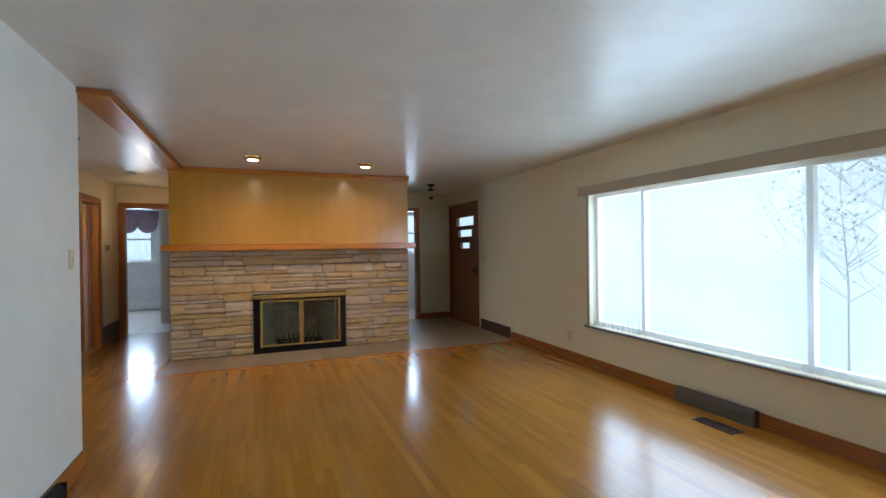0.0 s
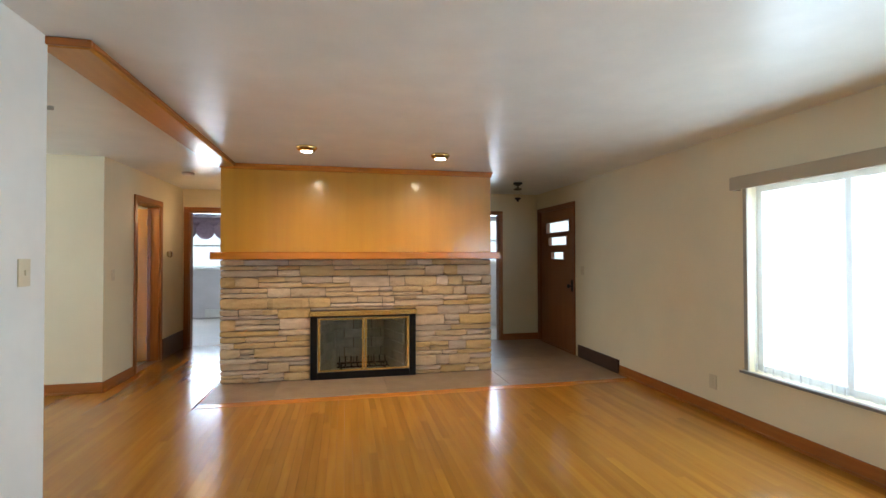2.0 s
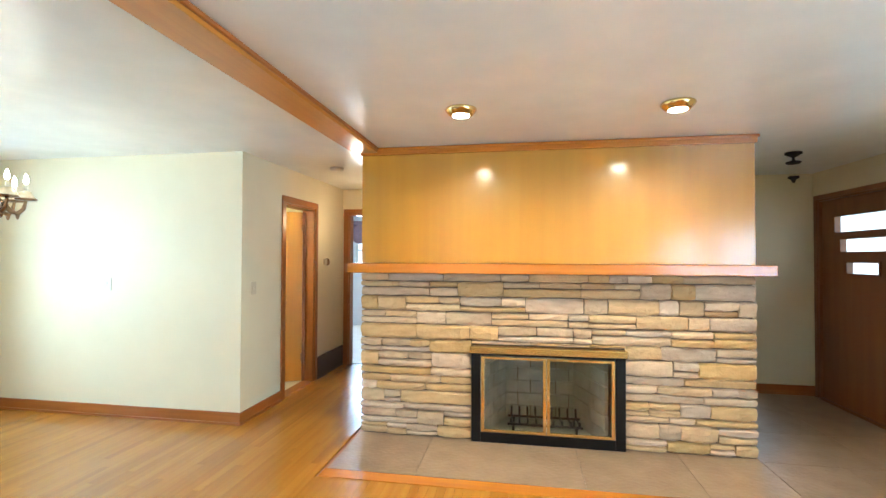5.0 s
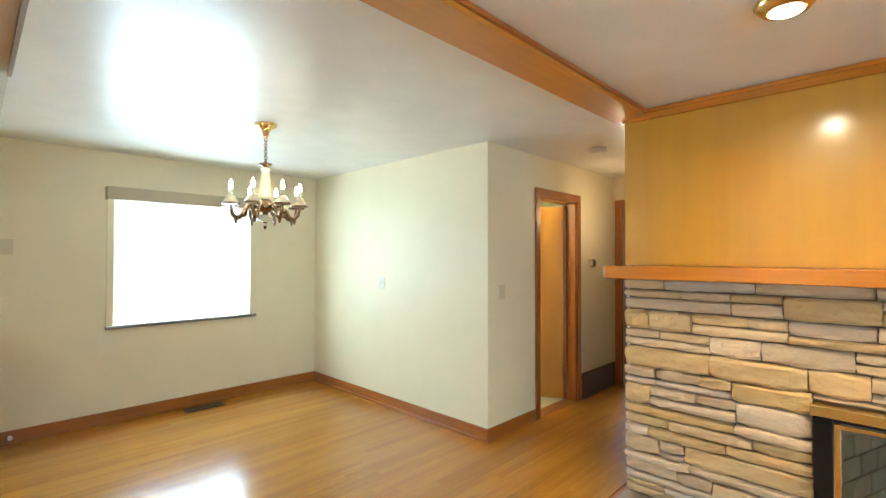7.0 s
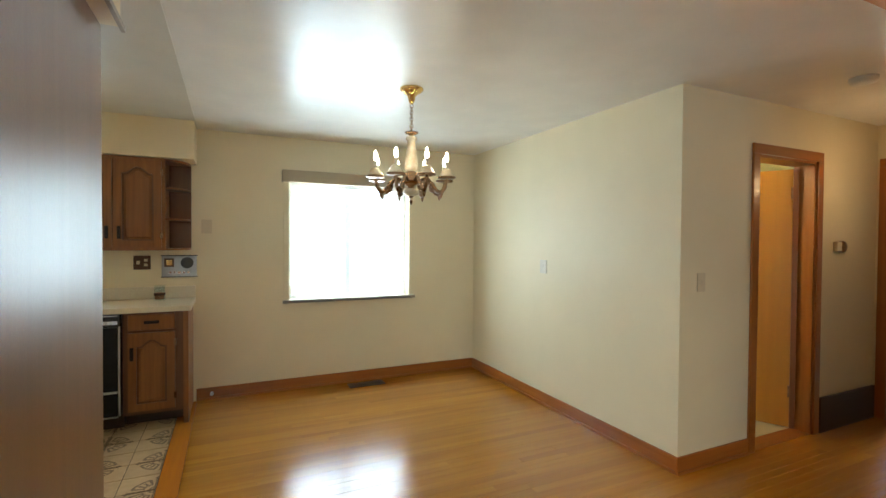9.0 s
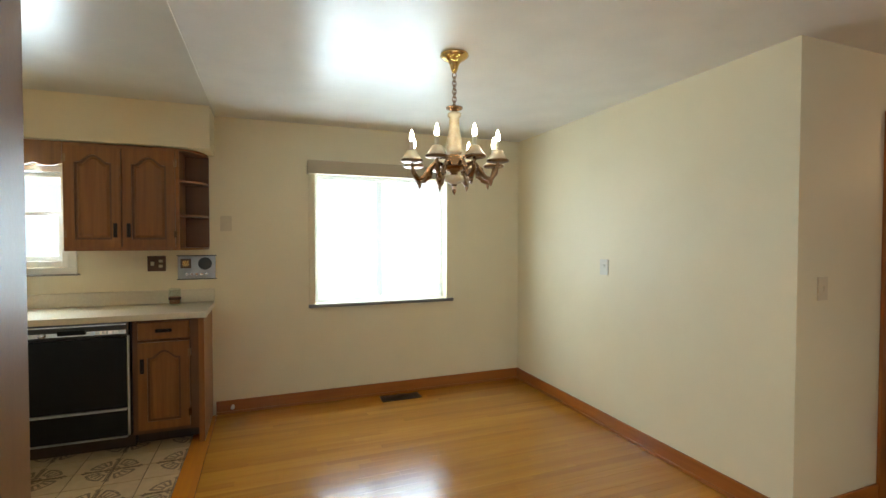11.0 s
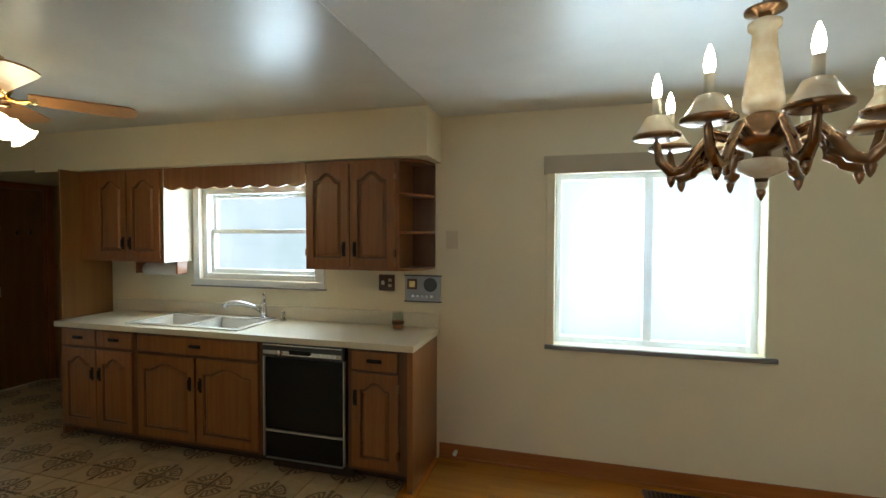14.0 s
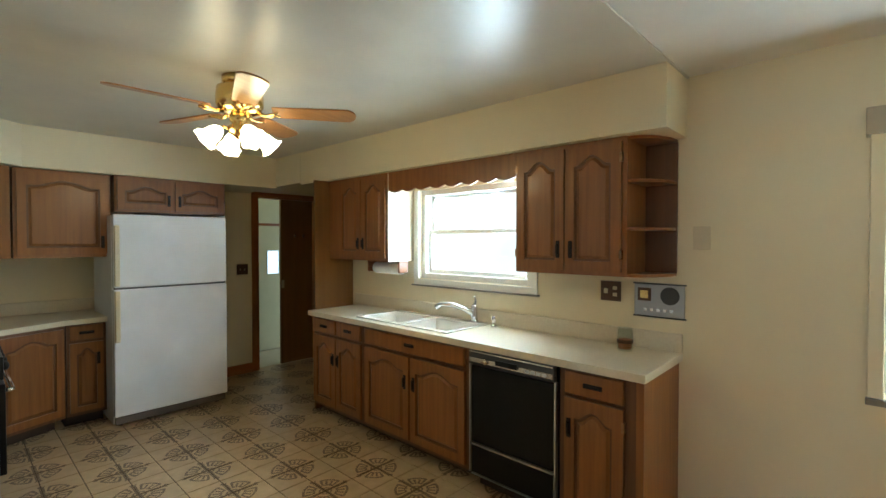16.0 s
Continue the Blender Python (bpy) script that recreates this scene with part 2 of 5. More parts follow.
def tile_mat():
    """Cream vinyl tile with a brown scrolling diamond motif on each square."""
    m = mat("patterned_vinyl_tile", (0.60, 0.44, 0.25), 0.34, 0, (0.45, 0.32, 0.175), (14, 14, 14), 0.05, 90, 0, 0.6, 0.06)
    N, L = m.node_tree.nodes, m.node_tree.links
    b = N["Principled BSDF"]
    base = b.inputs["Base Color"].links[0].from_socket
    tc = N.new("ShaderNodeTexCoord")
    sp = N.new("ShaderNodeSeparateXYZ")
    L.new(tc.outputs["Object"], sp.inputs[0])

    def op(kind, a, c=None):
        n = N.new("ShaderNodeMath")
        n.operation = kind
        for i, v in enumerate((a, c)):
            if v is None:
                continue
            if isinstance(v, (int, float)):
                n.inputs[i].default_value = v
            else:
                L.new(v, n.inputs[i])
        return n.outputs[0]
    # distances from the piece's motif corner, in tile widths
    u, v = op("SUBTRACT", 0.5, sp.outputs[0]), op("SUBTRACT", 0.5, sp.outputs[1])
    r = op("SQRT", op("ADD", op("MULTIPLY", u, u), op("MULTIPLY", v, v)))
    off = op("ABSOLUTE", op("SUBTRACT", op("ARCTAN2", v, u), 0.785))

    def both(*fs):
        out = fs[0]
        for k in fs[1:]:
            out = op("MULTIPLY", out, k)
        return out

    def near(val, at, by):
        return op("LESS_THAN", op("ABSOLUTE", op("SUBTRACT", val, at)), by)
    spikes = op("MAXIMUM", both(op("LESS_THAN", v, 0.05), op("LESS_THAN", u, 0.8)), both(op("LESS_THAN", u, 0.05), op("LESS_THAN", v, 0.8)))
    knobs = op("MAXIMUM", op("LESS_THAN", op("ADD", op("ABSOLUTE", op("SUBTRACT", u, 0.74)), v), 0.10), op("LESS_THAN", op("ADD", op("ABSOLUTE", op("SUBTRACT", v, 0.74)), u), 0.10))
    arcs = both(op("MAXIMUM", near(r, 0.34, 0.04), near(r, 0.66, 0.04)), op("LESS_THAN", off, 0.50))
    sides = both(near(off, 0.47, 0.075), near(r, 0.5, 0.17))
    inner = both(near(off, 0.16, 0.08), near(r, 0.48, 0.10))
    stub = both(near(r, 0.16, 0.03), op("LESS_THAN", off, 0.45))
    f = op("MAXIMUM", op("MAXIMUM", spikes, knobs), op("MAXIMUM", op("MAXIMUM", arcs, sides), op("MAXIMUM", inner, stub)))
    nz = N.new("ShaderNodeTexNoise")
    nz.inputs["Scale"].default_value = 9
    L.new(tc.outputs["Object"], nz.inputs["Vector"])
    f = op("MULTIPLY", f, op("GREATER_THAN", nz.outputs["Fac"], 0.40))
    mx = N.new("ShaderNodeMixRGB")
    L.new(op("MULTIPLY", f, 0.8), mx.inputs[0])
    L.new(base, mx.inputs[1])
    mx.inputs[2].default_value = (0.075, 0.032, 0.012, 1)
    L.new(mx.outputs[0], b.inputs["Base Color"])
    return m


TILE = tile_mat()


def backdrop_mat():
    m = bpy.data.materials.new("hazy_garden_backdrop")
    m.use_nodes = True
    N, L = m.node_tree.nodes, m.node_tree.links
    N.remove(N["Principled BSDF"])
    e = N.new("ShaderNodeEmission")
    n = N.new("ShaderNodeTexNoise")
    n.inputs["Scale"].default_value, n.inputs["Detail"].default_value = 0.5, 8
    g = N.new("ShaderNodeNewGeometry")
    L.new(g.outputs["Position"], n.inputs["Vector"])
    c = N.new("ShaderNodeValToRGB")
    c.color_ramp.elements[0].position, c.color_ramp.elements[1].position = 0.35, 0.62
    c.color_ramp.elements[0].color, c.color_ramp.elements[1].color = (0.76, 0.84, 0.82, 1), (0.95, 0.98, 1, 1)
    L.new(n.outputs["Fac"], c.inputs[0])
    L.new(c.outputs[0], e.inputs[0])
    # pale tones and emission stand in for the bright, washed-out garden
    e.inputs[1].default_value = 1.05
    L.new(e.outputs[0], N["Material Output"].inputs[0])
    return m


BACKDROP = backdrop_mat()


# ---- mesh helpers ----
def box(bm, x0, y0, z0, x1, y1, z1, bevel=0.0):
    v = [bm.verts.new(p) for p in ((x0, y0, z0), (x1, y0, z0), (x1, y1, z0), (x0, y1, z0), (x0, y0, z1), (x1, y0, z1), (x1, y1, z1), (x0, y1, z1))]
    fs = [bm.faces.new([v[i] for i in q]) for q in ((3, 2, 1, 0), (4, 5, 6, 7), (0, 1, 5, 4), (1, 2, 6, 5), (2, 3, 7, 6), (3, 0, 4, 7))]
    if bevel:
        es = list({e for f in fs for e in f.edges})
        bmesh.ops.bevel(bm, geom=es, offset=bevel, segments=2, profile=0.5, affect="EDGES")
    return bm


def boxes(*bs, bevel=0.0):
    bm = bmesh.new()
    for b in bs:
        box(bm, *b, bevel=bevel)
    return bm


def lathe(profile, n=20, bm=None, at=(0, 0, 0)):
    """Turned shape from (radius, height) pairs."""
    bm = bm or bmesh.new()
    rings = []
    for r, z in profile:
        rings.append([bm.verts.new((at[0] + r * math.cos(2 * math.pi * i / n), at[1] + r * math.sin(2 * math.pi * i / n), at[2] + z)) for i in range(n)])
    for a, b in zip(rings, rings[1:]):
        for i in range(n):
            bm.faces.new((a[i], a[(i + 1) % n], b[(i + 1) % n], b[i]))
    bm.faces.new(rings[0][::-1])
    bm.faces.new(rings[-1])
    for f in bm.faces:
        f.smooth = True
    return bm


def tube(points, r, n=8, bm=None):
    bm = bm or bmesh.new()
    pts = [Vector(p) for p in points]
    rings = []
    for i, p in enumerate(pts):
        d = (pts[min(i + 1, len(pts) - 1)] - pts[max(i - 1, 0)]).normalized()
        u = d.cross(Vector((0, 0, 1)))
        u = u.normalized() if u.length > 1e-3 else Vector((1, 0, 0))
        w = d.cross(u)
        rr = r[i] if isinstance(r, (list, tuple)) else r
        rings.append([bm.verts.new(p + rr * (u * math.cos(2 * math.pi * k / n) + w * math.sin(2 * math.pi * k / n))) for k in range(n)])
    for a, b in zip(rings, rings[1:]):
        for i in range(n):
            bm.faces.new((a[i], a[(i + 1) % n], b[(i + 1) % n], b[i]))
    bm.faces.new(rings[0][::-1])
    bm.faces.new(rings[-1])
    for f in bm.faces:
        f.smooth = True
    return bm


def prism(outline, y0, y1, bm=None):
    """Outline of (x, z) pairs, extruded from y0 to y1."""
    bm = bm or bmesh.new()
    a = [bm.verts.new((x, y0, z)) for x, z in outline]
    b = [bm.verts.new((x, y1, z)) for x, z in outline]
    bm.faces.new(a)
    bm.faces.new(b[::-1])
    n = len(a)
    for i in range(n):
        bm.faces.new((a[i], b[i], b[(i + 1) % n], a[(i + 1) % n]))
    return bm


def mesh_of(name, bm, material):
    bmesh.ops.recalc_face_normals(bm, faces=bm.faces[:])
    me = bpy.data.meshes.new(name)
    bm.to_mesh(me)
    bm.free()
    me.materials.append(material)
    return me


def part(name, bm, material, parent, label="", at=None):
    ob = new(name, mesh_of(name, bm, material))
    ob.parent = parent
    if at is not None:
        ob.matrix_basis = at
    return tagged(ob, label)


def thing(name, label, category, m=None, group="", kind=""):
    ob = new(name)
    ob.empty_display_size = 0.1
    if m is not None:
        ob.matrix_basis = m
    return tagged(ob, label, category, group, kind)


def solid(name, bm, material, label, category, kind="", group=""):
    return tagged(new(name, mesh_of(name, bm, material)), label, category, group, kind)


def wall(name, bs, material, label):
    return solid(name, boxes(*bs), material, label, "wall", "structure")


# ---- the plan ----
E, W = 3.67, -4.65          # window walls
CH, LH = 2.44, 2.43         # ceilings of dining side and living room
PY = 7.56                   # dining north wall
HX = -1.96                  # hall west wall
HN, EN = 9.93, 9.46         # hall and entry north walls
KY = 4.65                   # kitchen edge
FX0, FX1, FY = -0.85, 2.24, 7.60

# floors: subfloor slabs under the boards
solid("floor", boxes((-1.06, -1.6, -0.12, E, 7.7, -0.012), (W, KY, -0.12, -1.06, 7.7, -0.0125), (HX - 0.14, 7.7, -0.12, E, HN + 0.1, -0.013)),
      TRIM_Y, "subfloor under the golden oak strip floor", "floor", "structure")
solid("kitchen_floor", boxes((-5.4, 0.0, -0.12, -1.06, KY, -0.006)), GROUTD, "kitchen floor with dark seams between vinyl tiles", "floor", "structure")
solid("bathroom_floor", boxes((-3.9, 7.72, -0.1, HX - 0.14, 10.4, 0.0)), CONC, "pale tiled bathroom floor", "floor", "structure")
solid("bedroom_floor", boxes((-4.2, HN + 0.1, -0.1, -0.4, 13.6, -0.002)), CARPET, "shiny pale beige bedroom floor", "floor", "structure")
solid("study_floor", boxes((1.2, HN + 0.1, -0.1, E + 0.1, 11.1, -0.002), (1.2, EN + 0.1, -0.1, 3.6, HN + 0.1, -0.003)), CARPET, "pale floor of the side room", "floor", "structure")
solid("back_room_floor", boxes((-6.4, -2.1, -0.1, -4.0, 0.0, -0.004)), CONC, "pale back room floor", "floor", "structure")
solid("ground", boxes((-900, -900, -0.9, 900, 900, -0.5)), GRASS, "green lawn reaching the horizon", "ground", "structure")

# ceilings
solid("ceiling_living", boxes((-0.935, -1.6, LH, E + 0.2, FY + 1.9, LH + 0.15)), CEIL, "glossy white painted living room ceiling", "ceiling", "structure")
solid("ceiling_dining", boxes((W - 0.2, KY + 0.1, CH, -0.935, PY + 0.1, CH + 0.2), (HX - 0.14, PY + 0.1, CH, -0.935, HN + 0.15, CH + 0.2)),
      CEIL, "glossy white painted dining and hall ceiling", "ceiling", "structure")
solid("ceiling_kitchen", boxes((-5.45, -0.1, CH - 0.008, -0.95, KY + 0.1, CH + 0.2)), CEIL_K, "glossy off-white kitchen ceiling, darkened in colour for its shade", "ceiling", "structure")
solid("ceiling_back_rooms", boxes((-4.2, HN + 0.15, 2.44, 1.0, 13.7, 2.6), (1.0, EN + 0.12, LH + 0.001, E + 0.2, 11.15, 2.6), (-4.0, PY + 0.1, 2.43, HX - 0.14, 10.4, 2.6), (-6.5, -2.2, 2.44, -4.0, -0.021, 2.6)),
      CEIL, "white ceilings of the adjoining rooms", "ceiling", "structure")

# east wall with the picture window and the front door
WY0, WY1, WZ0, WZ1 = -0.2, 5.30, 0.47, 1.96
DY0, DY1, DH = 8.19, 9.38, 2.13
wall("wall_east", [(E, -1.6, -0.1, E + 0.2, WY0, LH), (E, WY0, -0.1, E + 0.2, WY1, WZ0), (E, WY0, WZ1, E + 0.2, WY1, LH), (E, WY1, -0.1, E + 0.2, DY0, LH),
                   (E, DY0, DH, E + 0.2, DY1, LH), (E, DY1, -0.1, E + 0.2, EN, LH)], WALL, "cream painted living room window wall")
wall("wall_south", [(-1.06, -1.75, -0.1, E + 0.2, -1.6, LH)], WALL, "cream painted living room end wall")
wall("wall_entry", [(3.0, EN, -0.1, E + 0.2, EN + 0.12, LH), (FX1, EN, 2.09, 3.0, EN + 0.12, LH)], WALL, "cream painted entry wall beside the doorway")
# wall between living room and kitchen
wall("wall_kitchen_divider", [(-1.04, -1.6, -0.1, -0.88, KY, LH)], SATIN, "white satin painted dividing wall")
# west wall
QY0, QY1, QZ0, QZ1 = 5.53, 6.76, 0.87, 2.02   # dining window
KW0, KW1, KZ0, KZ1 = 2.66, 3.76, 1.235, 1.98  # kitchen window
wall("wall_west", [(W - 0.2, 1.70, -0.1, W, KW0, CH), (W - 0.2, KW0, -0.1, W, KW1, KZ0), (W - 0.2, KW0, KZ1, W, KW1, CH), (W - 0.2, KW1, -0.1, W, QY0, CH),
                   (W - 0.2, QY0, -0.1, W, QY1, QZ0), (W - 0.2, QY0, QZ1, W, QY1, CH), (W - 0.2, QY1, -0.1, W, PY + 0.12, CH)], WALL, "cream painted dining and kitchen window wall")
wall("wall_dining_north", [(W, PY, -0.1, HX, PY + 0.12, CH)], WALL, "cream painted dining room wall")
BY0, BY1 = 8.32, 9.03                          # bathroom door opening
wall("wall_hall_west", [(HX - 0.14, PY + 0.12, -0.1, HX, BY0, CH), (HX - 0.14, BY0, 2.07, HX, BY1, CH), (HX - 0.14, BY1, -0.1, HX, HN, CH)], WALL, "cream painted hall wall with a doorway")
wall("wall_hall_north", [(HX - 0.14, HN, -0.1, -1.87, HN + 0.12, CH), (-1.87, HN, 2.09, -1.09, HN + 0.12, CH), (-1.09, HN, -0.1, FX0 + 0.3, HN + 0.12, CH)], WALL, "cream painted hall end wall with a doorway")
wall("wall_bathroom", [(-3.9, PY + 0.121, -0.1, -3.8, 10.4, 2.5), (-3.8, 10.3, -0.1, HX - 0.14, 10.4, 2.5)], PALEGR, "pale yellow bathroom walls")
wall("wall_bedroom", [(-4.2, 13.5, -0.1, -3.1, 13.62, 2.5), (-3.1, 13.5, -0.1, -2.12, 13.62, 1.13), (-3.1, 13.5, 2.15, -2.12, 13.62, 2.5), (-2.12, 13.5, -0.1, -1.55, 13.62, 2.5),
                      (-1.58, 11.2, -0.1, -0.4, 13.5, 2.5), (-4.3, HN + 0.12, -0.1, -4.2, 13.62, 2.5), (-0.4, HN + 0.12, -0.1, -0.3, 11.2, 2.5)], LILAC, "pale lilac bedroom walls")
wall("wall_study", [(1.2, 11.0, -0.1, 2.9, 11.12, 2.5), (2.9, 11.0, -0.1, 3.62, 11.12, 1.27), (2.9, 11.0, 2.15, 3.62, 11.12, 2.5), (3.62, 11.0, -0.1, E + 0.2, 11.12, 2.5),
                    (E + 0.05, EN + 0.12, -0.1, E + 0.2, 11.0, 2.5), (1.1, HN, -0.1, 1.2, 11.12, 2.5)], LILAC, "pale walls of the side room")
KD0, KD1, KSY = -5.2, -4.42, 0.10              # kitchen back doorway
wall("wall_kitchen_south", [(KD1, KSY - 0.12, -0.1, -1.04, KSY, CH), (KD0, KSY - 0.12, 2.09, KD1, KSY, CH), (-5.4, KSY - 0.12, -0.1, KD0, KSY, CH)], WALL, "cream painted kitchen end wall with a doorway")
wall("wall_kitchen_alcove", [(-5.4, KSY, -0.1, -5.25, 1.70, CH), (-5.25, 1.58, -0.1, W - 0.2, 1.70, CH)], BACKW, "dark wood panelled alcove wall")
wall("wall_kitchen_east", [(-1.42, KSY, -0.1, -1.04, 2.6, CH)], WALL, "cream painted kitchen wall behind the range")
wall("wall_back_room", [(-6.5, -0.92, -0.1, -4.0, -0.8, 2.5), (-6.5, -0.8, -0.1, -6.4, -0.02, 2.5), (-4.1, -0.8, -0.1, -4.0, -0.02, 2.5)], PALEGR, "pale yellow-green back room walls")
# chimney block behind the stone
wall("wall_chimney", [(FX0 + 0.02, FY + 0.62, -0.1, FX1 - 0.02, HN + 0.1, LH), (FX0 + 0.02, FY + 0.02, 1.36, FX1 - 0.02, FY + 0.62, LH),
                      (FX0 + 0.02, FY + 0.02, -0.1, 0.20, FY + 0.62, 1.36), (1.20, FY + 0.02, -0.1, FX1 - 0.02, FY + 0.62, 1.36), (0.20, FY + 0.02, 0.72, 1.20, FY + 0.62, 1.36)],
     MORTAR, "grey mortar body of the stone chimney breast")

# kitchen soffit above the cabinets
SZ, SX = 2.115, -4.31
for sb in ((W, 1.3, SZ, SX, 4.74, CH - 0.004), (-5.25, KSY, SZ + 0.02, SX + 0.002, 1.3, CH - 0.005), (SX + 0.002, KSY, SZ, -1.04, 0.80, CH - 0.004), (-1.72, 0.80, SZ, -1.04, 4.70, CH - 0.004)):
    solid("soffit", boxes(sb), WALL, "cream painted boxed soffit above the cabinets", "soffit", "structure")
solid("trim_soffit", boxes((-1.73, 4.70, SZ - 0.012, -0.885, 4.712, SZ + 0.006)), CASEGR, "thin trim along the soffit's lower edge", "trim", "structure")


# ---- baseboards and trims ----
def baseboard(x0, y0, x1, y1, side):
    """Stained board with a shoe strip. side: the way it stands off the wall."""
    dx, dy = side
    t, s = 0.014, 0.026
    bm = bmesh.new()
    for d, h in ((t, 0.107), (s, 0.02)):
        box(bm, min(x0, x1, x0 + dx * d), min(y0, y1, y0 + dy * d), 0.0, max(x0, x1, x0 + dx * d), max(y0, y1, y0 + dy * d), h, 0.003)
    return solid("baseboard", bm, TRIM_Y if dx else TRIM_X, "reddish-brown stained wooden baseboard", "baseboard", "structure")


baseboard(E, -1.6, E, 7.08, (-1, 0))
baseboard(3.0, EN, E, EN, (0, -1))
baseboard(W, 4.735, W, PY, (1, 0))
baseboard(W, PY, HX, PY, (0, -1))
baseboard(HX, PY - 0.02, HX, BY0 - 0.07, (1, 0))
baseboard(-0.88, -1.6, -0.88, KY, (1, 0))
baseboard(-4.36, KSY, -3.75, KSY, (0, 1))

beam = thing("ceiling_beam", "honey-stained wooden beam along the ceiling step", "beam", kind="structure")
part("beam_board", boxes((-0.92, KY, 2.385, -0.71, FY - 0.005, LH - 0.002), bevel=0.004), BEAM, beam)
part("beam_moulding", boxes((-0.709, KY + 0.01, LH - 0.026, -0.692, FY - 0.05, LH - 0.003), bevel=0.004), TRIM_Y, beam)
part("end_block", boxes((-0.925, KY - 0.02, 2.39, -0.69, KY - 0.002, LH - 0.003), bevel=0.004), TRIM_X, beam)


def casing(name, x0, x1, y, h, out, m=None, mt=(TRIM_Z, TRIM_X), w=0.07, depth=0.12):
    """Door frame in a wall that runs along local x, faces at y; out: the way the face looks along y."""
    t = thing(name, "reddish-brown stained wooden door frame", "door frame", m, kind="structure")
    ya, yb = sorted((y, y + out * 0.018))
    for a, b in ((x0 - w, x0), (x1, x1 + w)):
        part("casing", boxes((a, ya, 0, b, yb, h), bevel=0.004), mt[0], t)
    part("head_casing", boxes((x0 - w, ya, h, x1 + w, yb, h + w), bevel=0.004), mt[1], t)
    jy = sorted((y, y - out * depth))
    for a, b in ((x0, x0 + 0.02), (x1 - 0.02, x1)):
        part("jamb", boxes((a, jy[0] - 0.002, 0, b, jy[1] + 0.002, h - 0.02)), mt[0], t)
    part("head_jamb", boxes((x0, jy[0] - 0.002, h - 0.02, x1, jy[1] + 0.002, h)), mt[1], t)
    return t


casing("door_frame_hall", -1.87, -1.09, HN, 2.09, -1)
casing("door_frame_bathroom", BY0, BY1, 0, 2.07, -1, pose(HX, 0, 0, 0, 0, 90), (TRIM_Z, TRIM_Y), depth=0.14)
casing("door_frame_entry", FX1 + 0.02, 3.0, EN, 2.09, -1, w=0.05)
casing("door_frame_back", KD0, KD1, KSY, 2.09, 1)
casing("door_frame_front", DY0, DY1, 0, DH, 1, pose(E, 0, 0, 0, 0, 90), (DOORW, DOORW), w=0.045)

# front door with three stepped panes
fd = thing("front_door", "dark brown wooden front door with three stepped panes", "door", pose(E + 0.03, 0, 0), kind="structure")
panes = [(8.38, 9.14, 1.765, 1.925), (8.46, 9.06, 1.565, 1.69), (8.56, 8.97, 1.35, 1.455)]
fb = bmesh.new()
zs = [0.01, 1.35, 1.455, 1.565, 1.69, 1.765, 1.925, DH - 0.02]
for i in range(7):
    za, zb = zs[i], zs[i + 1]
    pn = [p for p in panes if abs(p[2] - za) < 1e-6]
    if pn:
        box(fb, 0, 8.21, za, 0.045, pn[0][0], zb)
        box(fb, 0, pn[0][1], za, 0.045, 9.36, zb)
    else:
        box(fb, 0, 8.21, za, 0.045, 9.36, zb)
part("door_leaf", fb, DOORW, fd)
for a, b, za, zb in panes:
    pf = part("pane_frame", boxes((-0.012, a - 0.02, za - 0.02, 0.0, a, zb + 0.02), (-0.012, b, za - 0.02, 0.0, b + 0.02, zb + 0.02), (-0.012, a, za - 0.02, 0, b, za), (-0.012, a, zb, 0, b, zb + 0.02)), DOORW, fd)
    g = part("pane", boxes((0.02, a, za, 0.026, b, zb)), GLASS, pf)
    g.visible_shadow = False
part("door_knob", lathe([(0.03, 0), (0.03, 0.008), (0.012, 0.012), (0.012, 0.04), (0.028, 0.05), (0.03, 0.065), (0.02, 0.078)], 16), IRON, fd, "black door knob", pose(0, 8.30, 0.96, 0, -90, 0))
part("threshold", boxes((-0.03, DY0, -0.05, 0.12, DY1, 0.012), bevel=0.003), DOORW, fd)
part("lock_plate", boxes((-0.006, 8.265, 0.88, 0.0, 8.335, 1.05), bevel=0.003), IRON, fd)

# amber bathroom door, standing open into the room
bd = thing("bathroom_door", "amber veneered flush door standing open", "door", pose(HX - 0.138, BY1 - 0.03, 0, 0, 0, 207), kind="structure")
part("door_leaf", boxes((0, -0.02, 0.012, 0.68, 0.02, 2.03), bevel=0.002), DOORY, bd)
part("door_knob", lathe([(0.026, 0), (0.012, 0.012), (0.012, 0.035), (0.026, 0.045), (0.024, 0.065), (0.01, 0.07)], 14), BRASS, bd, "brass knob", pose(0.62, 0.02, 0.95, -90, 0, 0))
# added strip: blocks light at the hinge gap, its dark colour giving the gap's shade
part("hinge_gap_strip", boxes((-0.035, -0.03, 0.012, -0.001, 0.03, 2.03)), DOORW, bd, "dark strip added for the shaded gap at the hinge side")
for hz in (0.25, 1.8):
    part("hinge", boxes((-0.012, -0.03, hz, 0.012, 0.03, hz + 0.09)), OLDBR, bd)


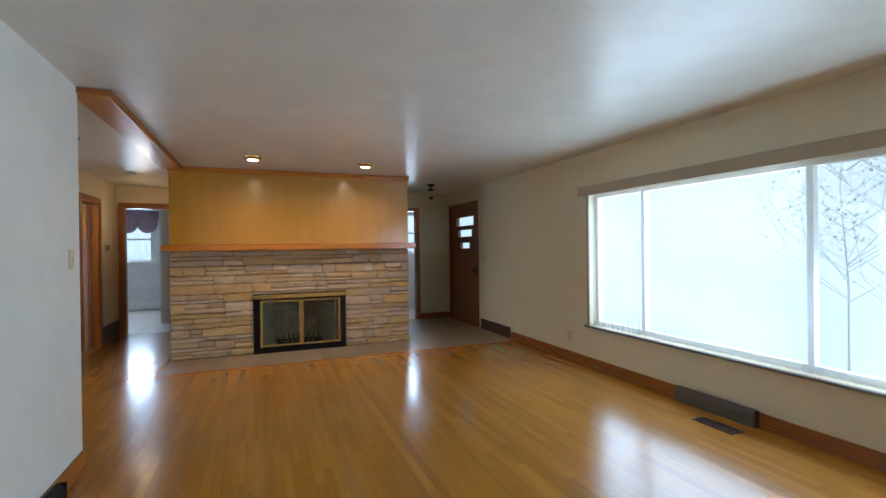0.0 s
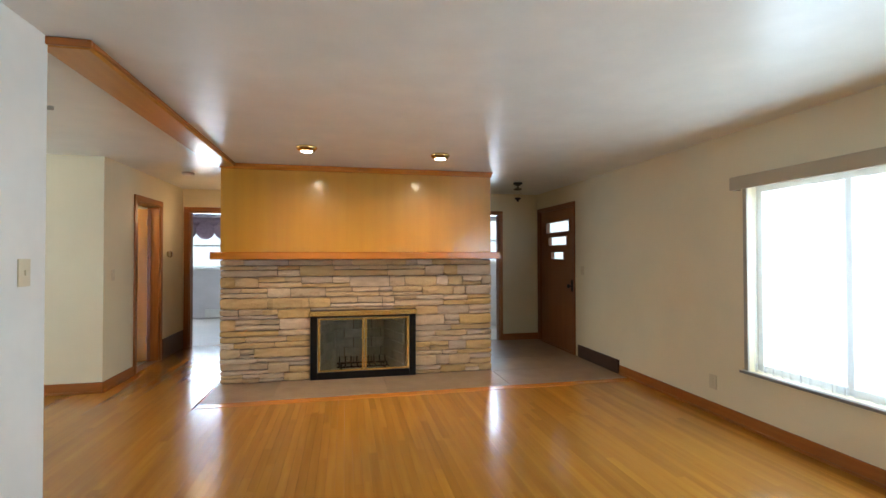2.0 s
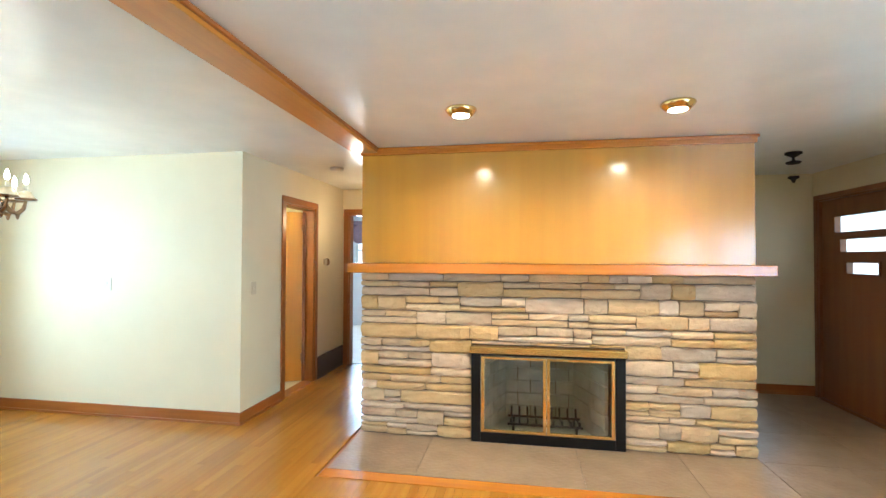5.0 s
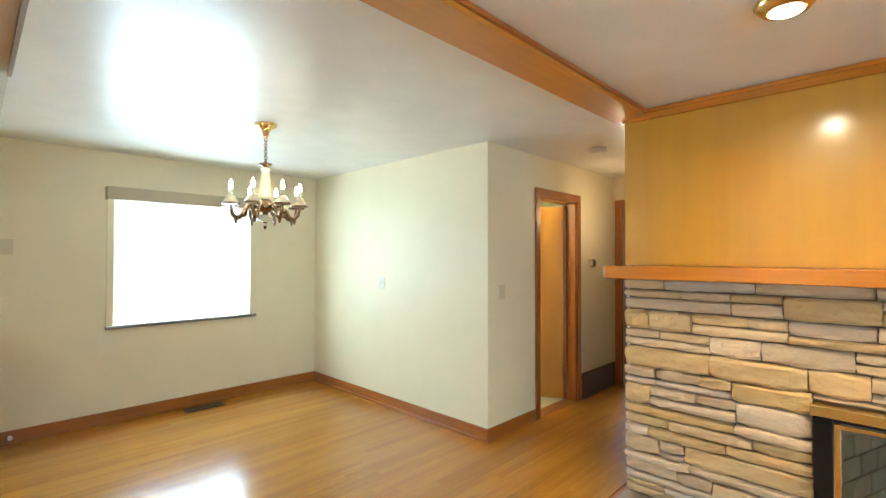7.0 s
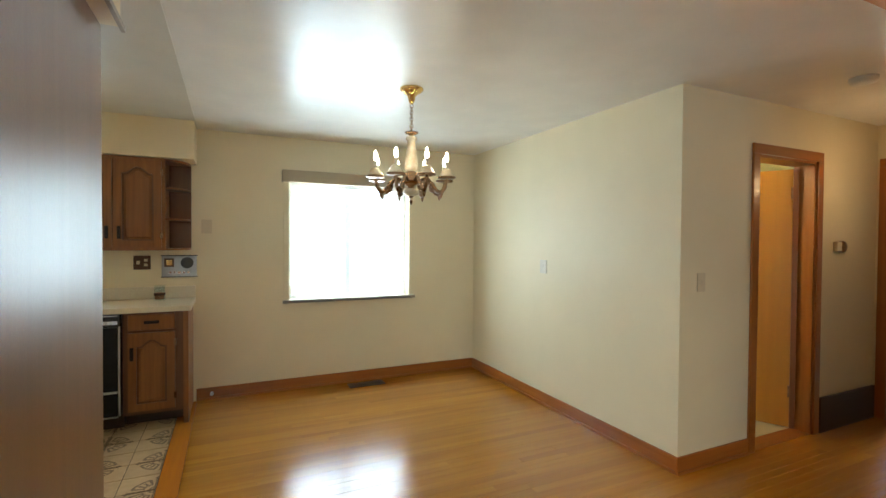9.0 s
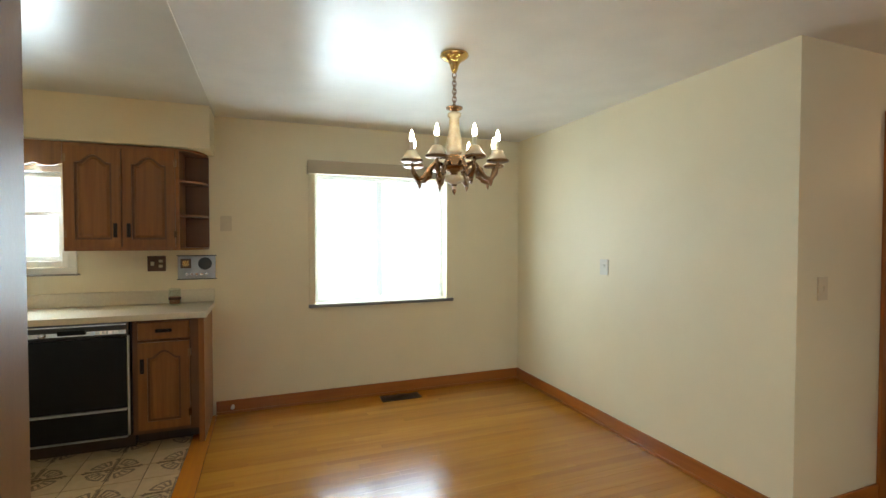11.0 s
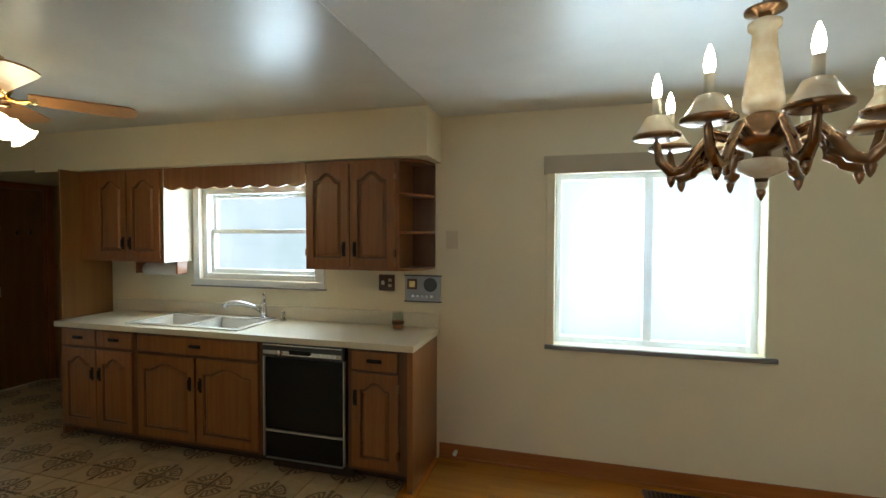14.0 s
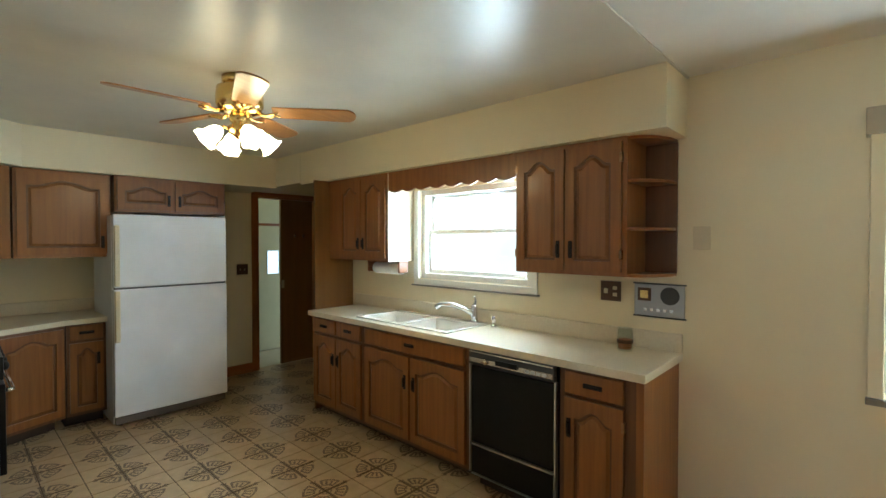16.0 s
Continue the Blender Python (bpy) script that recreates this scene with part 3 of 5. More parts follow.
# ---- windows ----
def sheer(name, x, y0, y1, z0, z1, amp, pitch, parent, label, hem=0.06):
    """Gathered sheer hanging in the plane x, with a doubled hem."""
    n = int((y1 - y0) / 0.012)
    bm = bmesh.new()
    cols = []
    ph = random.random() * 6
    for i in range(n + 1):
        y = y0 + (y1 - y0) * i / n
        w = amp * (math.sin(2 * math.pi * y / pitch + ph + 0.8 * math.sin(y * 5)) + 0.3 * math.sin(2 * math.pi * y / pitch * 2.3))
        cols.append([bm.verts.new((x + w * k, y, z)) for z, k in ((z0, 1.25), (z0 + hem, 1.15), ((z0 + z1) / 2, 0.9), (z1, 0.55))])
    for a, b in zip(cols, cols[1:]):
        for i in range(3):
            bm.faces.new((a[i], b[i], b[i + 1], a[i + 1])).smooth = True
    # second layer of the hem
    low = [[bm.verts.new(v.co + Vector((0.004, 0, 0))) for v in c[:2]] for c in cols]
    for a, b in zip(low, low[1:]):
        bm.faces.new((a[0], b[0], b[1], a[1])).smooth = True
    return part(name, bm, SHEER, parent, label)


def frame_boxes(x0, x1, y0, y1, z0, z1, w):
    return boxes((x0, y0, z0, x1, y0 + w, z1), (x0, y1 - w, z0, x1, y1, z1), (x0, y0 + w, z0, x1, y1 - w, z0 + w), (x0, y0 + w, z1 - w, x1, y1 - w, z1), bevel=0.003)


def pane(x, y0, y1, z0, z1, parent):
    g = part("pane", boxes((x, y0, z0, x + 0.005, y1, z1)), GLASS, parent)
    g.visible_shadow = False


# living room picture window
w1 = thing("window_1", "wide picture window with white sheer curtains", "window", kind="structure")
part("window_frame", frame_boxes(E + 0.09, E + 0.15, WY0, WY1, WZ0, WZ1, 0.05), VINYLFR, w1)
for my in (4.60, 3.09, 1.3):
    part("mullion", boxes((E + 0.09, my - 0.022, WZ0 + 0.05, E + 0.15, my + 0.022, WZ1 - 0.05), bevel=0.003), VINYLFR, w1)
ys = [WY0 + 0.05, 1.278, 1.322, 3.068, 3.112, 4.578, 4.622, WY1 - 0.05]
for i in range(0, 8, 2):
    pane(E + 0.12, ys[i], ys[i + 1], WZ0 + 0.05, WZ1 - 0.05, w1)
part("window_sill", boxes((E - 0.035, WY0 - 0.06, WZ0 - 0.025, E + 0.1, WY1 + 0.06, WZ0 - 0.001), bevel=0.004), SILLG, w1, "grey marble sill")
part("side_casing", boxes((E - 0.012, WY1 - 0.005, WZ0, E + 0.001, WY1 + 0.03, WZ1)), CASEGR, w1)
part("cornice", boxes((E - 0.10, WY0 - 0.1, WZ1 - 0.03, E - 0.085, WY1 + 0.07, WZ1 + 0.075), (E - 0.085, WY1 + 0.055, WZ1 - 0.03, E, WY1 + 0.07, WZ1 + 0.075), (E - 0.085, WY0, WZ1 + 0.06, E, WY1 + 0.055, WZ1 + 0.075), bevel=0.003), VAL, w1, "tan cloth-covered cornice board")
sheer("sheer_curtain", E + 0.03, 4.56, WY1 - 0.01, WZ0 + 0.006, WZ1 + 0.04, 0.018, 0.075, w1, "white gathered sheer curtain")
sheer("sheer_curtain", E + 0.045, 3.05, 4.66, WZ0 + 0.006, WZ1 + 0.04, 0.014, 0.11, w1, "white gathered sheer curtain")
sheer("sheer_curtain", E + 0.04, 1.36, 3.12, WZ0 + 0.006, WZ1 + 0.04, 0.012, 0.12, w1, "white gathered sheer curtain")
sheer("sheer_curtain", E + 0.03, WY0, 1.4, WZ0 + 0.006, WZ1 + 0.04, 0.016, 0.09, w1, "white gathered sheer curtain")

# dining window
w2 = thing("window_2", "dining window with white sheers and a tan cornice", "window", kind="structure")
part("window_frame", frame_boxes(W - 0.16, W - 0.10, QY0, QY1, QZ0, QZ1, 0.04), VINYLFR, w2)
part("mullion", boxes((W - 0.16, 6.095, QZ0 + 0.04, W - 0.10, 6.15, QZ1 - 0.04), bevel=0.003), VINYLFR, w2)
pane(W - 0.13, QY0 + 0.04, 6.095, QZ0 + 0.04, QZ1 - 0.04, w2)
pane(W - 0.13, 6.15, QY1 - 0.04, QZ0 + 0.04, QZ1 - 0.04, w2)
part("window_sill", boxes((W - 0.1, QY0 - 0.06, QZ0 - 0.03, W + 0.03, QY1 + 0.07, QZ0 - 0.001), bevel=0.004), SILLG, w2, "grey marble sill")
for a, b in ((QY0 - 0.055, QY0 - 0.002), (QY1 + 0.002, QY1 + 0.05)):
    part("side_casing", boxes((W + 0.001, a, QZ0, W + 0.016, b, QZ1), bevel=0.003), WALL, w2)
part("cornice", boxes((W + 0.07, QY0 - 0.07, QZ1 - 0.015, W + 0.085, QY1 + 0.05, QZ1 + 0.10), (W, QY0 - 0.07, QZ1 - 0.015, W + 0.07, QY0 - 0.055, QZ1 + 0.10), (W, QY1 + 0.035, QZ1 - 0.015, W + 0.07, QY1 + 0.05, QZ1 + 0.10), (W, QY0 - 0.055, QZ1 + 0.085, W + 0.07, QY1 + 0.035, QZ1 + 0.10), bevel=0.003), VAL, w2, "tan cornice board")
sheer("sheer_curtain", W - 0.03, QY0 + 0.01, 6.12, QZ0 + 0.005, QZ1 + 0.04, 0.009, 0.10, w2, "white sheer curtain", 0.05)
sheer("sheer_curtain", W - 0.045, 6.125, QY1 - 0.01, QZ0 + 0.005, QZ1 + 0.04, 0.009, 0.10, w2, "white sheer curtain", 0.05)

# kitchen window
w3 = thing("window_3", "white double-hung kitchen window above the sink", "window", kind="structure")
part("window_frame", frame_boxes(W - 0.15, W - 0.02, KW0, KW1, KZ0, KZ1, 0.045), VINYLFR, w3)
part("upper_sash", frame_boxes(W - 0.13, W - 0.10, KW0 + 0.045, KW1 - 0.045, 1.61, KZ1 - 0.045, 0.03), VINYLFR, w3)
part("lower_sash", frame_boxes(W - 0.095, W - 0.065, KW0 + 0.045, KW1 - 0.045, KZ0 + 0.045, 1.645, 0.035), VINYLFR, w3)
pane(W - 0.116, KW0 + 0.075, KW1 - 0.075, 1.64, KZ1 - 0.075, w3)
pane(W - 0.08, KW0 + 0.08, KW1 - 0.08, KZ0 + 0.08, 1.61, w3)
for a, b in ((KW0 - 0.06, KW0), (KW1, KW1 + 0.055)):
    part("side_casing", boxes((W + 0.001, a, KZ0 - 0.001, W + 0.02, b, KZ1), bevel=0.003), VINYLFR, w3)
part("apron", boxes((W + 0.001, KW0 - 0.06, KZ0 - 0.05, W + 0.016, KW1 + 0.055, KZ0 - 0.002), bevel=0.003), VINYLFR, w3)
part("window_sill", boxes((W - 0.02, KW0 - 0.075, KZ0 - 0.062, W + 0.035, KW1 + 0.07, KZ0 - 0.05), bevel=0.003), SILLG, w3)

# windows of the adjoining rooms
for nm, x0, x1, y, z0, z1, lab in (("window_4", -3.1, -2.12, 13.5, 1.13, 2.15, "bright bedroom window"), ("window_5", 2.9, 3.62, 11.0, 1.27, 2.15, "bright side room window")):
    w = thing(nm, lab + " with white sash bars", "window", kind="structure")
    part("window_frame", boxes((x0, y + 0.02, z0, x0 + 0.05, y + 0.08, z1), (x1 - 0.05, y + 0.02, z0, x1, y + 0.08, z1), (x0 + 0.05, y + 0.02, z0, x1 - 0.05, y + 0.08, z0 + 0.05), (x0 + 0.05, y + 0.02, z1 - 0.05, x1 - 0.05, y + 0.08, z1)), VINYLFR, w)
    part("sash_bar", boxes((x0 + 0.05, y + 0.03, (z0 + z1) / 2 - 0.02, x1 - 0.05, y + 0.07, (z0 + z1) / 2 + 0.02)), VINYLFR, w)
    part("window_sill", boxes((x0 - 0.04, y - 0.03, z0 - 0.03, x1 + 0.04, y + 0.02, z0 - 0.001)), VINYLFR, w)
    g = part("pane", boxes((x0 + 0.05, y + 0.048, z0 + 0.05, x1 - 0.05, y + 0.052, z1 - 0.05)), GLASS, w)
    g.visible_shadow = False
# balloon valance
vb = bmesh.new()
for s in range(3):
    cx = -2.98 + s * 0.38
    bmesh.ops.create_uvsphere(vb, u_segments=20, v_segments=10, radius=1, matrix=Matrix.Translation((cx, 13.44, 2.02)) @ Matrix.Diagonal((0.21, 0.06, 0.24, 1)))
box(vb, -3.18, 13.40, 2.1, -2.0, 13.49, 2.28)
for f in vb.faces:
    f.smooth = True
solid("balloon_valance", vb, MAUVE, "mauve gathered cloth balloon valance over the bedroom window", "valance")
solid("baseboard_heater", boxes((-2.6, 13.43, 0.02, -1.62, 13.49, 0.2), (-2.58, 13.415, 0.06, -1.64, 13.43, 0.17), bevel=0.004), WHITEP, "white metal baseboard heater on the bedroom wall", "heater")

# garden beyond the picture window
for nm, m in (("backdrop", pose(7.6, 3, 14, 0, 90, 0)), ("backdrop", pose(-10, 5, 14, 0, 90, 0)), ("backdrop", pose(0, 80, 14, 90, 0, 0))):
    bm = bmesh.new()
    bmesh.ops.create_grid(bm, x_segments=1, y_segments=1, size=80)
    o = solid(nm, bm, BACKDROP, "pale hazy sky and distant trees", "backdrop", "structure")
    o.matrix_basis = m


def tree(at, h, seed):
    rnd = random.Random(seed)
    t = thing("tree", "bare tree standing in the garden, coloured pale for haze", "tree", pose(*at), group="garden trees")
    bm = tube([(0, 0, 0), (0.05, 0.02, h * 0.3), (0.0, 0.08, h * 0.6), (0.1, 0.0, h)], [0.018, 0.016, 0.011, 0.004], 8)
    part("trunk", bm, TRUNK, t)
    bm = bmesh.new()
    lf = bmesh.new()
    for i in range(34):
        z = h * (0.25 + 0.7 * rnd.random())
        a = rnd.random() * 6.28
        ln = (1.3 - z / h) * h * 0.32
        p1 = Vector((math.cos(a) * ln * 0.5, math.sin(a) * ln * 0.5, z + ln * 0.4))
        p2 = Vector((math.cos(a + 0.3) * ln, math.sin(a + 0.3) * ln, z + ln * 0.95))
        tube([(0.03, 0.03, z), p1, p2], [0.007, 0.005, 0.002], 5, bm)
        for k in range(4):
            b = p1.lerp(p2, rnd.random())
            q = b + Vector((rnd.uniform(-0.6, 0.6), rnd.uniform(-0.6, 0.6), rnd.uniform(0.1, 0.7)))
            tube([b, q], [0.0035, 0.002], 4, bm)
            for j in range(10):
                c = b.lerp(q, rnd.random()) + Vector((rnd.uniform(-0.2, 0.2), rnd.uniform(-0.2, 0.2), rnd.uniform(-0.2, 0.2)))
                s = 0.018
                u, v = Vector((rnd.uniform(-1, 1), rnd.uniform(-1, 1), rnd.uniform(-1, 1))) * s, Vector((rnd.uniform(-1, 1), rnd.uniform(-1, 1), rnd.uniform(-1, 1))) * s
                lf.faces.new([lf.verts.new(c + w) for w in (-u, v, u, -v)])
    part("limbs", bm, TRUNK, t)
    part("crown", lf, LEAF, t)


# bright haze over the trees is put into these pale bark and leaf colours
TRUNK = mat("bark_paled_for_haze", (0.82, 0.84, 0.84), 0.9, bump=0.5, bscale=40)
LEAF = mat("leaves_paled_for_haze", (0.45, 0.52, 0.38), 0.8)
for ty, th, ts in ((4.62, 4.3, 1), (4.05, 3.6, 4), (3.3, 4.6, 9)):
    tree((7.2, ty, -0.5), th, ts)

# ---- fireplace ----
mantel = thing("mantel_shelf", "thick honey-stained wooden mantel shelf", "mantel")
part("shelf_board", boxes((FX0 - 0.06, FY - 0.19, 1.365, FX1 + 0.06, FY + 0.015, 1.445), bevel=0.006), MANTEL, mantel)
op = thing("overmantel_panel", "golden birch plywood panelling above the mantel", "wall panelling", kind="structure")
part("panel", boxes((FX0, FY, 1.447, FX1, FY + 0.019, 2.40)), BIRCH, op)
part("crown_moulding", boxes((FX0 - 0.01, FY - 0.03, 2.365, FX1 + 0.01, FY + 0.018, LH - 0.003), (FX0 - 0.018, FY - 0.045, 2.402, FX1 + 0.018, FY + 0.018, LH - 0.004), bevel=0.006), MANTEL, op)
part("side_panel", boxes((FX0, FY + 0.0195, 1.447, FX0 + 0.019, FY + 1.5, 2.40)), BIRCH, op)
part("side_panel", boxes((FX1 - 0.019, FY + 0.0195, 1.447, FX1, FY + 1.5, 2.40)), BIRCH, op)

# glass-doored fire screen
FB0, FB1, FBT = 0.105, 1.30, 0.775
fs = thing("fireplace_screen", "black fireplace surround with brass-framed glass doors", "fire screen", pose(0, FY - 0.002, 0))
for sb in ((FB0, -0.05, 0.004, FB0 + 0.075, 0.03, FBT - 0.055), (FB1 - 0.075, -0.05, 0.004, FB1, 0.03, FBT - 0.055), (FB0 + 0.075, -0.05, 0.004, FB1 - 0.075, 0.03, 0.085), (FB0 + 0.075, -0.045, FBT - 0.075, FB1 - 0.075, 0.03, FBT - 0.055)):
    part("surround_bar", boxes(sb, bevel=0.003), BLACK, fs)
part("hood", boxes((FB0 - 0.01, -0.075, FBT - 0.055, FB1 + 0.01, 0.03, FBT), bevel=0.006), BRASS, fs, "polished brass hood rail")
mid = (FB0 + FB1) / 2
for a, b in ((FB0 + 0.08, mid - 0.002), (mid + 0.002, FB1 - 0.08)):
    d = part("glass_door", boxes((a, -0.056, 0.09, a + 0.026, -0.042, FBT - 0.08), (b - 0.026, -0.056, 0.09, b, -0.042, FBT - 0.08), (a + 0.026, -0.056, 0.09, b - 0.026, -0.042, 0.112), (a + 0.026, -0.056, FBT - 0.1, b - 0.026, -0.042, FBT - 0.08), bevel=0.002), BRASS, fs, "brass framed glass door")
    g = part("pane", boxes((a + 0.026, -0.05, 0.112, b - 0.026, -0.046, FBT - 0.1)), SMOKED, d)
    hx = b - 0.014 if a < mid - 0.3 else a + 0.014
    part("handle", boxes((hx - 0.006, -0.075, 0.36, hx + 0.006, -0.057, 0.46), bevel=0.003), BRASS, d)
# firebrick lining
fl = thing("firebox_lining", "sooty grey firebrick lining of the firebox", "firebox", kind="structure")
part("back_plate", boxes((0.17, FY + 0.605, 0.0, 1.23, FY + 0.618, 0.75)), MORTAR, fl)
part("firebox_floor", boxes((0.19, FY + 0.02, -0.02, 1.21, FY + 0.6, 0.012)), FIREB, fl)
brick_me = mesh_of("brick", boxes((0, 0, 0, 1, 1, 1)), FIREB)


def brick(parent, x, y, z, sx, sy, sz, rz=0):
    o = new("brick", brick_me)
    o.parent = parent
    o.matrix_basis = pose(x, y, z, 0, 0, rz) @ Matrix.Diagonal((sx, sy, sz, 1))


for r in range(6):
    for c in range(-1, 5):
        x0 = max(0.36, 0.36 + c * 0.23 + (r % 2) * 0.115)
        x1 = min(1.04, 0.36 + (c + 1) * 0.23 + (r % 2) * 0.115)
        if x1 - x0 > 0.03:
            brick(fl, x0 + 0.005, FY + 0.56, 0.014 + r * 0.116, x1 - x0 - 0.01, 0.04, 0.106)
    for c in range(3):
        ln = 0.19
        off = (r % 2) * 0.08
        for sx, ang in ((0.215, 72.0), (1.185, 108.0)):
            dx, dy = math.cos(radians(ang)), math.sin(radians(ang))
            s = c * 0.2 + (off if c else 0)
            e = min((c + 1) * 0.2 + off, 0.6)
            if e - s > 0.03:
                brick(fl, sx + dx * s - (0.03 if ang < 90 else 0), FY + 0.03 + dy * s * 0.92, 0.014 + r * 0.116, e - s - 0.01, 0.03, 0.106, ang)
grate = thing("fire_grate", "black cast iron fire grate in the firebox", "grate", pose(0.7, FY + 0.30, 0.012))
for i in range(9):
    x = -0.28 + i * 0.07
    part("bar", tube([(x, -0.17, 0.13), (x, -0.16, 0.09), (x, 0.12, 0.08), (x, 0.15, 0.14)], 0.009, 6), IRON, grate)
for y in (-0.12, 0.09):
    part("rail", tube([(-0.31, y, 0.07), (0.31, y, 0.07)], 0.011, 6), IRON, grate)
for x in (-0.26, 0.26):
    for y in (-0.12, 0.09):
        part("leg", tube([(x, y, 0.0), (x, y, 0.07)], 0.011, 6), IRON, grate)


# ---- fixtures ----
def pot_light(x, y):
    t = thing("ceiling_downlight", "brass-trimmed recessed ceiling downlight, lit", "downlight", pose(x, y, LH), group="fireplace downlights")
    part("trim_ring", lathe([(0.06, 0.0), (0.095, -0.002), (0.10, -0.012), (0.085, -0.03), (0.07, -0.045), (0.062, -0.048), (0.06, -0.02)], 28), BRASS, t)
    part("bulb", lathe([(0.02, -0.03), (0.05, -0.038), (0.054, -0.046), (0.03, -0.053), (0.004, -0.055)], 20), POTL, t)


pot_light(0.13, 6.66)
pot_light(1.43, 6.74)

lan = thing("entry_lantern", "black iron ceiling lantern with a glass globe", "ceiling lantern", pose(2.87, 8.3, LH))
part("canopy", lathe([(0.065, 0), (0.065, -0.015), (0.03, -0.035), (0.012, -0.045), (0.012, -0.075)], 20), IRON, lan)
part("globe", lathe([(0.025, -0.10), (0.05, -0.13), (0.055, -0.165), (0.045, -0.20), (0.03, -0.215)], 20), GLASS, lan, "clear glass globe")
part("cap", lathe([(0.012, -0.07), (0.06, -0.085), (0.05, -0.10), (0.02, -0.105)], 20), IRON, lan)
part("finial", lathe([(0.04, -0.212), (0.045, -0.225), (0.02, -0.24), (0.012, -0.262), (0.004, -0.27)], 16), IRON, lan)


def plate(name, m, w, h, material, label, category, knobs, kmat):
    """Wall plate facing local -y with toggles or sockets."""
    t = thing(name, label, category, m)
    part("cover_plate", boxes((-w / 2, -0.007, -h / 2, w / 2, 0, h / 2), bevel=0.002), material, t)
    for kx, kz, kw, kh in knobs:
        part("toggle" if kh > kw else "socket", boxes((kx - kw / 2, -0.014, kz - kh / 2, kx + kw / 2, -0.0072, kz + kh / 2), bevel=0.002), kmat, t)
    return t


SOCK = [(0, 0.02, 0.03, 0.026), (0, -0.02, 0.03, 0.026)]
plate("light_switch", pose(-0.88, 4.50, 1.33, 0, 0, 90), 0.075, 0.12, IVORY, "ivory light switch on the dividing wall", "switch", [(0, 0, 0.01, 0.024)], IVORY)
plate("light_switch", pose(E, 7.95, 1.2, 0, 0, -90), 0.075, 0.12, IVORY, "ivory light switch beside the front door", "switch", [(0, 0, 0.01, 0.024)], IVORY)
plate("wall_outlet", pose(E, 5.67, 0.285, 0, 0, -90), 0.08, 0.125, IVORY, "ivory wall outlet below the window", "outlet", SOCK, IVORY)
plate("light_switch", pose(HX, 7.75, 1.2, 0, 0, 90), 0.075, 0.12, IVORY, "ivory light switch at the hall corner", "switch", [(0, 0, 0.01, 0.024)], IVORY)
plate("light_switch", pose(W, 4.82, 1.57, 0, 0, 90), 0.085, 0.125, IVORY, "ivory light switch beside the dining window", "switch", [(0, 0, 0.01, 0.024)], IVORY)
plate("wall_outlet", pose(-3.34, PY, 1.23, 0, 0, 0), 0.09, 0.12, IVORY_L, "white wall plate on the dining wall", "outlet", [(0, 0.01, 0.02, 0.02)], IVORY_L)
plate("wall_outlet", pose(W, 4.325, 1.25, 0, 0, 90), 0.125, 0.12, BRPLATE, "brown double switch plate above the counter", "outlet", [(-0.028, 0, 0.024, 0.03), (0.028, 0.02, 0.026, 0.022), (0.028, -0.02, 0.026, 0.022)], IVORY)
plate("light_switch", pose(-4.24, KSY, 1.22, 0, 0, 180), 0.13, 0.12, BRPLATE, "brown double switch plate by the back doorway", "switch", [(-0.025, 0, 0.01, 0.024), (0.025, 0, 0.01, 0.024)], IVORY)

th = thing("thermostat", "beige and brass thermostat on the hall wall", "thermostat", pose(HX, 9.35, 1.43, 0, 0, 90))
part("body", boxes((-0.07, -0.03, -0.035, 0.0, 0, 0.04), bevel=0.006), IVORY, th)
part("dial", lathe([(0.045, 0), (0.045, 0.02), (0.036, 0.034), (0.01, 0.036)], 20), OLDBR, th, "round brass dial", pose(0.03, 0, 0, 90, 0, 0))
sd = thing("smoke_detector", "round white smoke detector on the ceiling", "smoke detector", pose(-1.43, 8.43, CH))
part("base", lathe([(0.07, 0), (0.07, -0.012), (0.062, -0.03), (0.03, -0.036)], 24), WHITEP, sd)


def floor_register(m, l, w, material):
    t = thing("floor_register", "dark brown metal floor register", "vent", m)
    part("frame", boxes((-l / 2, -w / 2, 0.001, l / 2, -w / 2 + 0.014, 0.007), (-l / 2, w / 2 - 0.014, 0.001, l / 2, w / 2, 0.007), (-l / 2, -w / 2 + 0.014, 0.001, -l / 2 + 0.014, w / 2 - 0.014, 0.007), (l / 2 - 0.014, -w / 2 + 0.014, 0.001, l / 2, w / 2 - 0.014, 0.007)), material, t)
    part("backing", boxes((-l / 2 + 0.014, -w / 2 + 0.014, 0.0005, l / 2 - 0.014, w / 2 - 0.014, 0.0012)), BLACK, t)
    n = int(l / 0.025)
    for i in range(1, n):
        x = -l / 2 + i * l / n
        part("slat", boxes((x - 0.004, -w / 2 + 0.014, 0.0013, x + 0.004, w / 2 - 0.014, 0.006)), material, t)


floor_register(pose(-4.5, 6.26, 0.001, 0, 0, 90), 0.36, 0.14, BROWNM)
floor_register(pose(3.39, 3.525, 0.001, 0, 0, 90), 0.33, 0.13, BROWNM)


def wall_register(m, l, h, d, material, label):
    t = thing("baseboard_register", label, "vent", m)
    part("body", prism([(0, 0.0), (-d, 0.0), (-d, h * 0.72), (-d * 0.4, h), (0, h)], 0, l), material, t)
    for i in range(5):
        z = h * 0.16 + i * h * 0.12
        part("slat", boxes((-d - 0.004, 0.02, z, -d - 0.0005, l - 0.02, z + h * 0.06)), material, t)
    part("end_cap", boxes((-d - 0.003, -0.006, 0, 0, 0, h + 0.003)), material, t)


